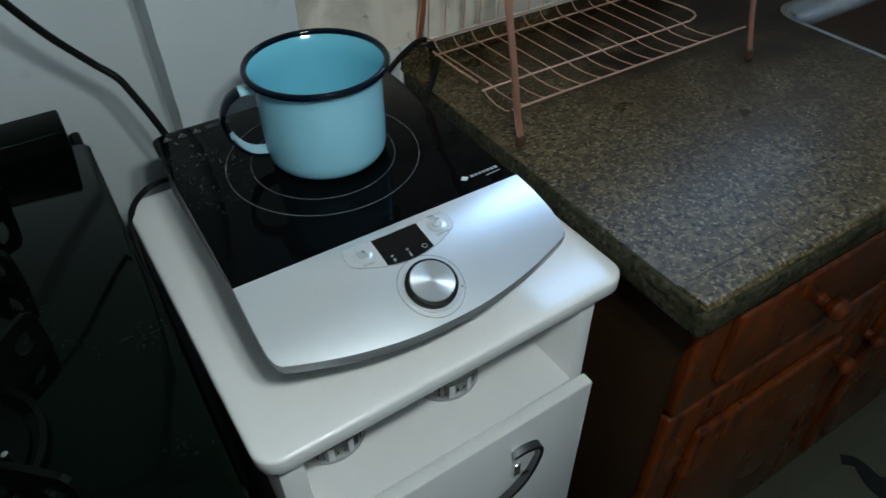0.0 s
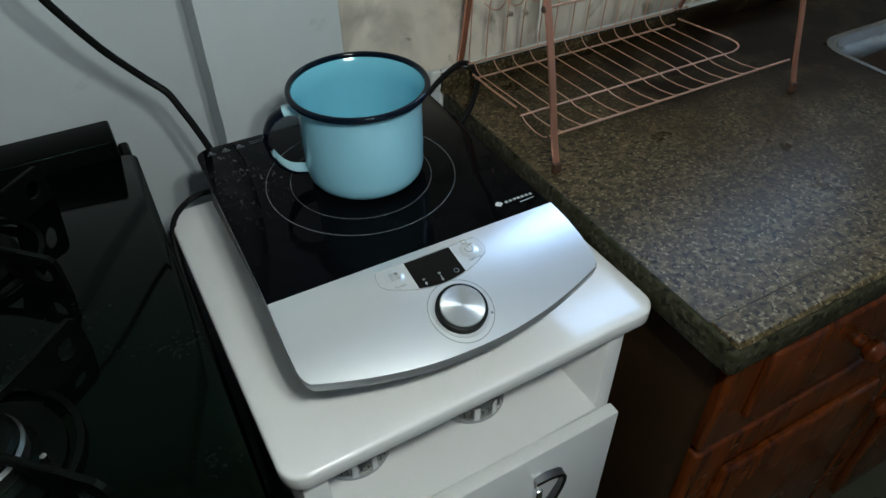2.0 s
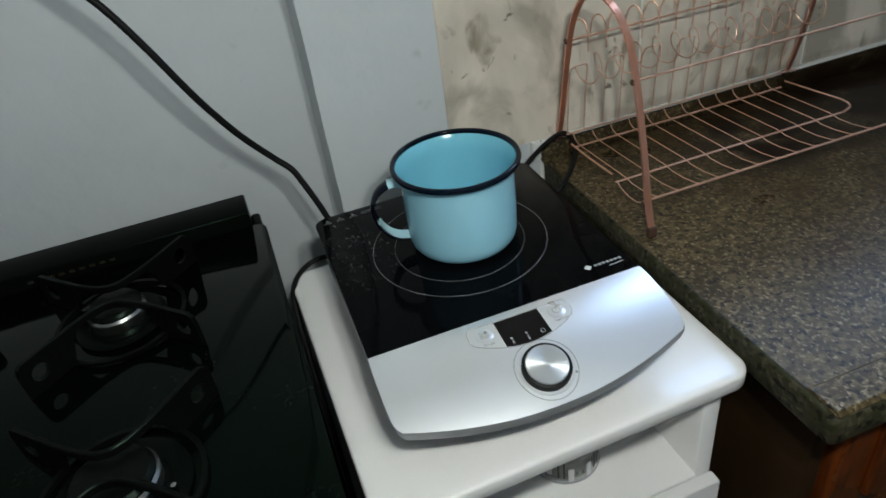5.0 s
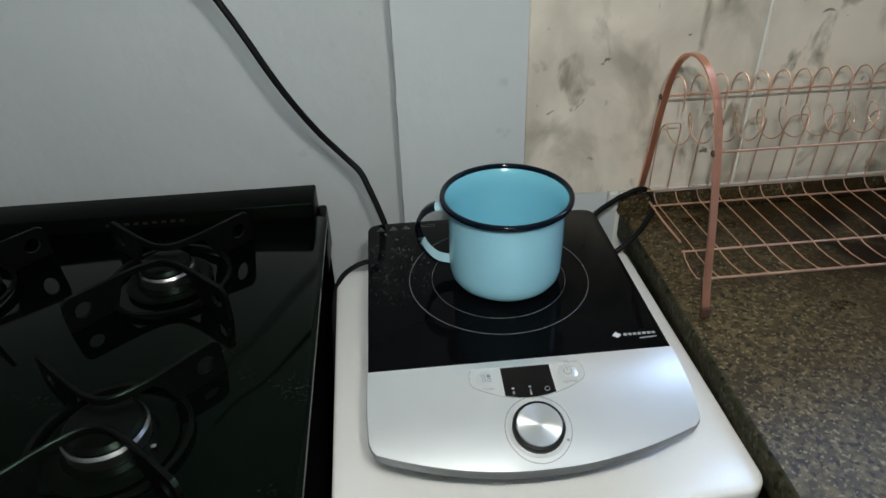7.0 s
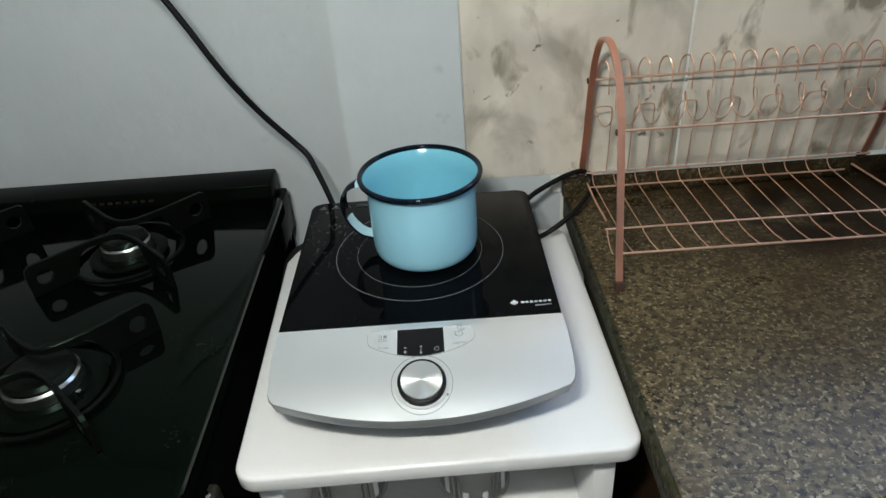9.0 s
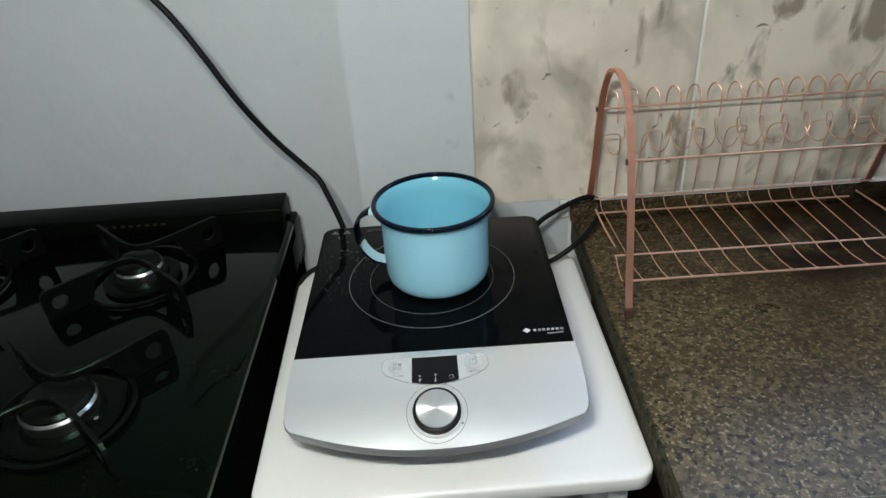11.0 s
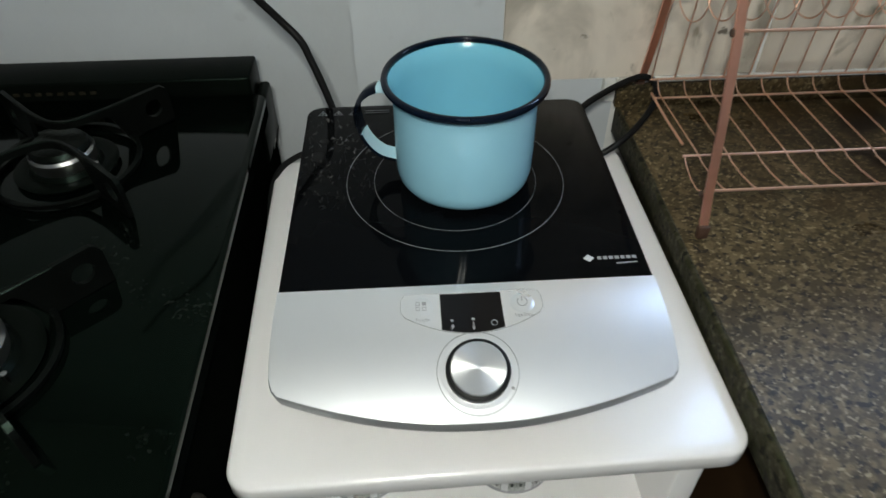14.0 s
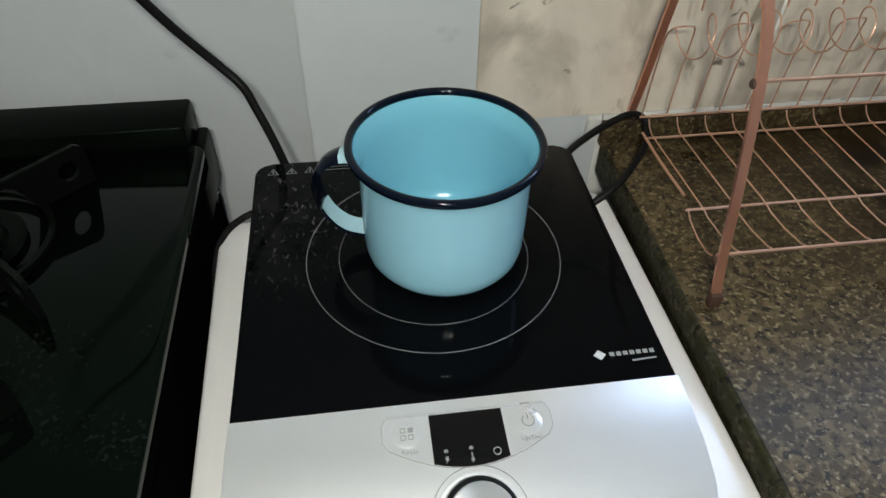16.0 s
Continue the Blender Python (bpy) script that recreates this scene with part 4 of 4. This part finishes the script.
tagged(mesh_object("hob_cable", tube([(0.136, 0.258, 0.917), (0.152, 0.280, 0.922), (0.175, 0.296, 0.927), (0.202, 0.309, 0.933), (0.226, 0.318, 0.935), (0.241, 0.317, 0.928), (0.241, 0.302, 0.920), (0.230, 0.284, 0.913), (0.214, 0.267, 0.905), (0.197, 0.253, 0.898), (0.180, 0.246, 0.889), (0.162, 0.244, 0.879), (0.14, 0.245, 0.870), (0.11, 0.245, 0.868)], 0.0036, 10, 8), M["rubber"]), "black power cable looped beside the hob on the worktop", "cable")
tagged(mesh_object("loose_wire", tube([(-0.213, 0.343, 0.818), (-0.2085, 0.350, 0.832), (-0.2045, 0.356, 0.846)], 0.0011, 6, 6), M["print_dim"]), "short dull grey loose wire end behind the stove", "wire")

# ---- gas stove ----
STZ = 0.920
stove = thing("gas_stove", (0, 0, 0), "black gas stove with a glass top and cast iron grates", "stove")
part("housing", box(-0.760, -0.207, -0.235, 0.375, 0.04, STZ - 0.018, 0.004), M["stove_side"], stove)
part("glass_top", prism(rounded(-0.768, -0.200, -0.245, 0.335, 0.012), STZ, STZ - 0.006, 0.0015), M["stove_glass"], stove, "glossy black glass cooktop", angle=30)
part("edge_trim", prism(rounded(-0.766, -0.202, -0.243, 0.345, 0.012), STZ - 0.0055, STZ - 0.027), M["stove_side"], stove)
part("rear_rail", box(-0.770, -0.2165, 0.338, 0.392, STZ - 0.03, 0.9395, 0.003, 2), M["stove_black"], stove, "raised black rail along the rear", angle=60)
part("rail_end", box(-0.2165, -0.204, 0.305, 0.385, 0.845, 0.910, 0.004, 3), M["stove_black"], stove, "black plastic end cap")
for z0, z1, y in ((0.60, 0.74, -0.247), (0.10, 0.58, -0.245)):
    part("front_panel", box(-0.755, -0.212, y, y + 0.012, z0, z1, 0.003), M["stove_glass"], stove)
for i in range(5):
    bm = lathe([(0, 0.026), (0.015, 0.025), (0.017, 0.020), (0.019, 0), (0, 0)], 24)
    bmesh.ops.transform(bm, matrix=Matrix.Translation((-0.68 + i * 0.1, -0.247, 0.80)) @ Matrix.Rotation(radians(90), 4, "X"), verts=bm.verts[:])
    part("control_knob", bm, M["stove_black"], stove)


def burner(cx, cy, size):
    bm = lathe([(0, 0.001), (size * 1.55, 0.001), (size * 1.62, 0.004), (size * 1.45, 0.006), (size * 1.15, 0.004), (size * 1.05, 0.008), (0, 0.009)], 40)
    bmesh.ops.translate(bm, vec=(cx, cy, STZ), verts=bm.verts[:])
    base = part("burner_cup", bm, M["stove_black"], stove, "black enamelled burner cup")
    bm = lathe([(size * 0.98, 0.006), (size * 1.0, 0.012), (size * 1.02, 0.020), (size * 0.96, 0.023), (size * 0.9, 0.021), (size * 0.9, 0.006)], 40)
    bmesh.ops.translate(bm, vec=(cx, cy, STZ), verts=bm.verts[:])
    part("burner_ring", bm, M["aluminium"], base, "bright aluminium burner ring")
    bm = lathe([(size * 0.92, 0.021), (size * 0.95, 0.025), (size * 0.85, 0.029), (size * 0.5, 0.030), (0, 0.030)], 40)
    bmesh.ops.translate(bm, vec=(cx, cy, STZ), verts=bm.verts[:])
    part("burner_cap", bm, M["iron"], base, "black burner cap")
    ig = lathe([(0, 0.018), (0.0025, 0.017), (0.003, 0), (0, 0)], 12)
    bmesh.ops.translate(ig, vec=(cx + size * 1.25, cy - size * 0.6, STZ), verts=ig.verts[:])
    part("igniter", ig, M["steel"], base)


def grate(cx, cy):
    """Two upright iron sheets, each bent to a wide V whose tip nears the burner's middle."""
    g = part("grate", grate_hub(cx, cy), M["iron"], stove, "black cast iron pan support")
    for sign in (1, -1):
        plan = smooth_line([(0.0577, 0.0577 * sign, 0), (0.046, 0.0465 * sign, 0), (0.034, 0.035 * sign, 0), (0.014, 0.020 * sign, 0), (0, 0.016 * sign, 0), (-0.014, 0.020 * sign, 0), (-0.034, 0.035 * sign, 0), (-0.046, 0.0465 * sign, 0), (-0.0577, 0.0577 * sign, 0)], 6)
        bm = bmesh.new()
        rings = []
        for i, q in enumerate(plan):
            d = (plan[min(i + 1, len(plan) - 1)] - plan[max(i - 1, 0)]).normalized()
            w = Vector((-d.y, d.x, 0)) * 0.0024
            r_ = math.hypot(q.x, q.y)
            top = 0.042 - 0.010 * max(0.0, (r_ - 0.112) / 0.008) ** 2
            low = 0.034 if r_ < 0.05 else max(0.001, 0.034 - 0.033 * min(1.0, (r_ - 0.05) / 0.016) ** 1.5)
            c = Vector((cx + q.x, cy + q.y, STZ))
            rings.append([bm.verts.new(c + w * a_ + Vector((0, 0, z))) for a_, z in ((1, low), (1, top - 0.0012), (0.5, top), (-0.5, top), (-1, top - 0.0012), (-1, low))])
        for ra, rb in zip(rings, rings[1:]):
            for i in range(6):
                bm.faces.new((ra[i], ra[(i + 1) % 6], rb[(i + 1) % 6], rb[i]))
        bm.faces.new(rings[0])
        bm.faces.new(rings[-1])
        part("grate_sheet", bm, M["iron"], g)
        for quarter in (45, 135):
            part("grate_plate", grate_plate(cx, cy, radians(quarter) * sign), M["iron"], g, smooth=False)


def grate_plate(cx, cy, turn_):
    """The upright end of a grate sheet: an outline with a round hole, given its thickness."""
    u0, u1, top = 0.0815, 0.1196, 0.0418
    outer = [(u0, 0.001), (u1, 0.001), (u1, top - 0.010), (u1 - 0.002, top - 0.004), (u1 - 0.007, top), (u0, top)]
    hole = [(0.100 + 0.0095 * math.cos(2 * math.pi * k / 16), 0.0215 + 0.0095 * math.sin(2 * math.pi * k / 16)) for k in range(16)]
    bm = bmesh.new()
    edges = []
    for ring in (outer, hole):
        vs = [bm.verts.new((u, 0, v)) for u, v in ring]
        edges += [bm.edges.new((vs[k], vs[(k + 1) % len(vs)])) for k in range(len(vs))]
    bmesh.ops.triangle_fill(bm, edges=edges, use_beauty=True)
    bmesh.ops.solidify(bm, geom=bm.faces[:], thickness=0.0046)
    bmesh.ops.translate(bm, vec=(0, -0.0023 if min(v.co.y for v in bm.verts) > -0.001 else 0.0023, 0), verts=bm.verts[:])
    bmesh.ops.transform(bm, matrix=Matrix.Translation((cx, cy, STZ)) @ Matrix.Rotation(turn_, 4, "Z"), verts=bm.verts[:])
    return bm


def grate_hub(cx, cy):
    bm = lathe([(0.066, 0.002), (0.070, 0.002), (0.071, 0.007), (0.066, 0.007)], 40, True)
    bmesh.ops.translate(bm, vec=(cx, cy, STZ), verts=bm.verts[:])
    return bm


for cx, cy, size in ((-0.377, 0.206, 0.030), (-0.371, -0.040, 0.036), (-0.627, 0.206, 0.034), (-0.621, -0.040, 0.030)):
    burner(cx, cy, size)
    grate(cx, cy)

# end piece of the control panel and the print on the glass
part("corner_cap", box(-0.216, -0.197, -0.262, -0.112, 0.76, 0.857, 0.007, 3), M["cap"], stove, "dull brown grey end cap", angle=60)
for y, z in ((-0.128, 0.857), (-0.142, 0.857)):
    bm = lathe([(0, 0.003), (0.003, 0.0025), (0.0045, 0.0), (0, 0)], 14)
    bmesh.ops.translate(bm, vec=(-0.2065, y, z), verts=bm.verts[:])
    part("screw", bm, M["chrome"], stove)
part("print_bar", box(-0.332, -0.290, -0.199, -0.1978, STZ + 0.0001, STZ + 0.0004), M["print_soft"], stove, smooth=False)
for x in (-0.326, -0.311, -0.297):
    part("print_bar", box(x - 0.0012, x + 0.0012, -0.214, -0.204, STZ + 0.0001, STZ + 0.0004), M["print_soft"], stove, smooth=False)

# small vent slits along the rear rail
for i in range(9):
    part("vent_slit", box(-0.49 + i * 0.012, -0.484 + i * 0.012, 0.3355, 0.3385, 0.926, 0.929), M["vent"], stove, smooth=False)

# mat on the floor in front of the cabinets
rug = thing("floor_mat", (0, 0, 0), "olive grey floor mat with black curling figures", "mat")
part("cloth", prism(rounded(0.45, 1.55, -1.1, -0.22, 0.03), 0.006, 0.0005, 0.002), M["mat"], rug)
for stem in ([(0.925, -0.215, 0.012), (0.945, -0.240, 0.012), (0.936, -0.285, 0.022), (0.944, -0.325, 0.035), (0.940, -0.375, 0.050), (0.960, -0.450, 0.030)], [(0.815, -0.270, 0.020), (0.822, -0.300, 0.030), (0.800, -0.350, 0.012)], [(1.10, -0.235, 0.012), (1.13, -0.27, 0.030), (1.18, -0.30, 0.014)]):
    left, right = [], []
    line_ = smooth_line([(x, y, 0) for x, y, w in stem], 6)
    for i, q in enumerate(line_):
        d = (line_[min(i + 1, len(line_) - 1)] - line_[max(i - 1, 0)]).normalized()
        f = i / (len(line_) - 1) * (len(stem) - 1)
        k = min(int(f), len(stem) - 2)
        w = stem[k][2] + (stem[k + 1][2] - stem[k][2]) * (f - k)
        left.append((q.x - d.y * w, q.y + d.x * w))
        right.append((q.x + d.y * w, q.y - d.x * w))
    part("figure", prism(left + right[::-1], 0.0075, 0.0062), M["mat_black"], rug, "black curling figure")

# unseen fixture added above the key lights, not known to hang there
cl = thing("added_fixture", (LAMP[0], LAMP[1], 2.6), "unseen white lamp fixture added above the key lights", "lamp")
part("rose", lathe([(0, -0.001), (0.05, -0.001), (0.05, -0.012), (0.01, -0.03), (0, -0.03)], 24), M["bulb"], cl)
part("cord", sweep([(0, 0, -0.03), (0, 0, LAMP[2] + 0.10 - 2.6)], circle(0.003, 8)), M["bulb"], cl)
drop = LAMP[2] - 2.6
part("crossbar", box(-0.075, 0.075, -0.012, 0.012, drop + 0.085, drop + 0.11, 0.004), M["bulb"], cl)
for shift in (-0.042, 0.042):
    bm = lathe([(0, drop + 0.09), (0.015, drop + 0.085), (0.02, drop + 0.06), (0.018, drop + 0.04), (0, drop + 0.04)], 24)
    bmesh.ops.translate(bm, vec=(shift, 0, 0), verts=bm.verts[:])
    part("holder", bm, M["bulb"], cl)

# ---- tiles, each a piece of its own ----
TW = 0.3020
shared = box(0, TW - 0.004, -0.004, 0.004, 0, TW - 0.003, 0.001, 1)
tile_mesh = bpy.data.meshes.new("tile")
for f in shared.faces:
    f.smooth = False
shared.to_mesh(tile_mesh)
shared.free()
tile_mesh.materials.append(M["tile"])
for i in range(8):
    for j in range(-1, 6):
        x0, z0 = 0.0685 + i * TW, 0.9215 + j * TW
        if j < 0 and i < 1 or z0 + TW > 2.6:
            continue
        if x0 < WX1 and x0 + TW > WX0 and z0 < WZ1 and z0 + TW > WZ0:
            continue
        t_ = new("tile", tile_mesh)
        t_.parent = wall_tiled
        t_.matrix_world = pose(x0, wall_y(x0) + 0.005, z0, 0, 0, math.degrees(math.atan(SLOPE)))
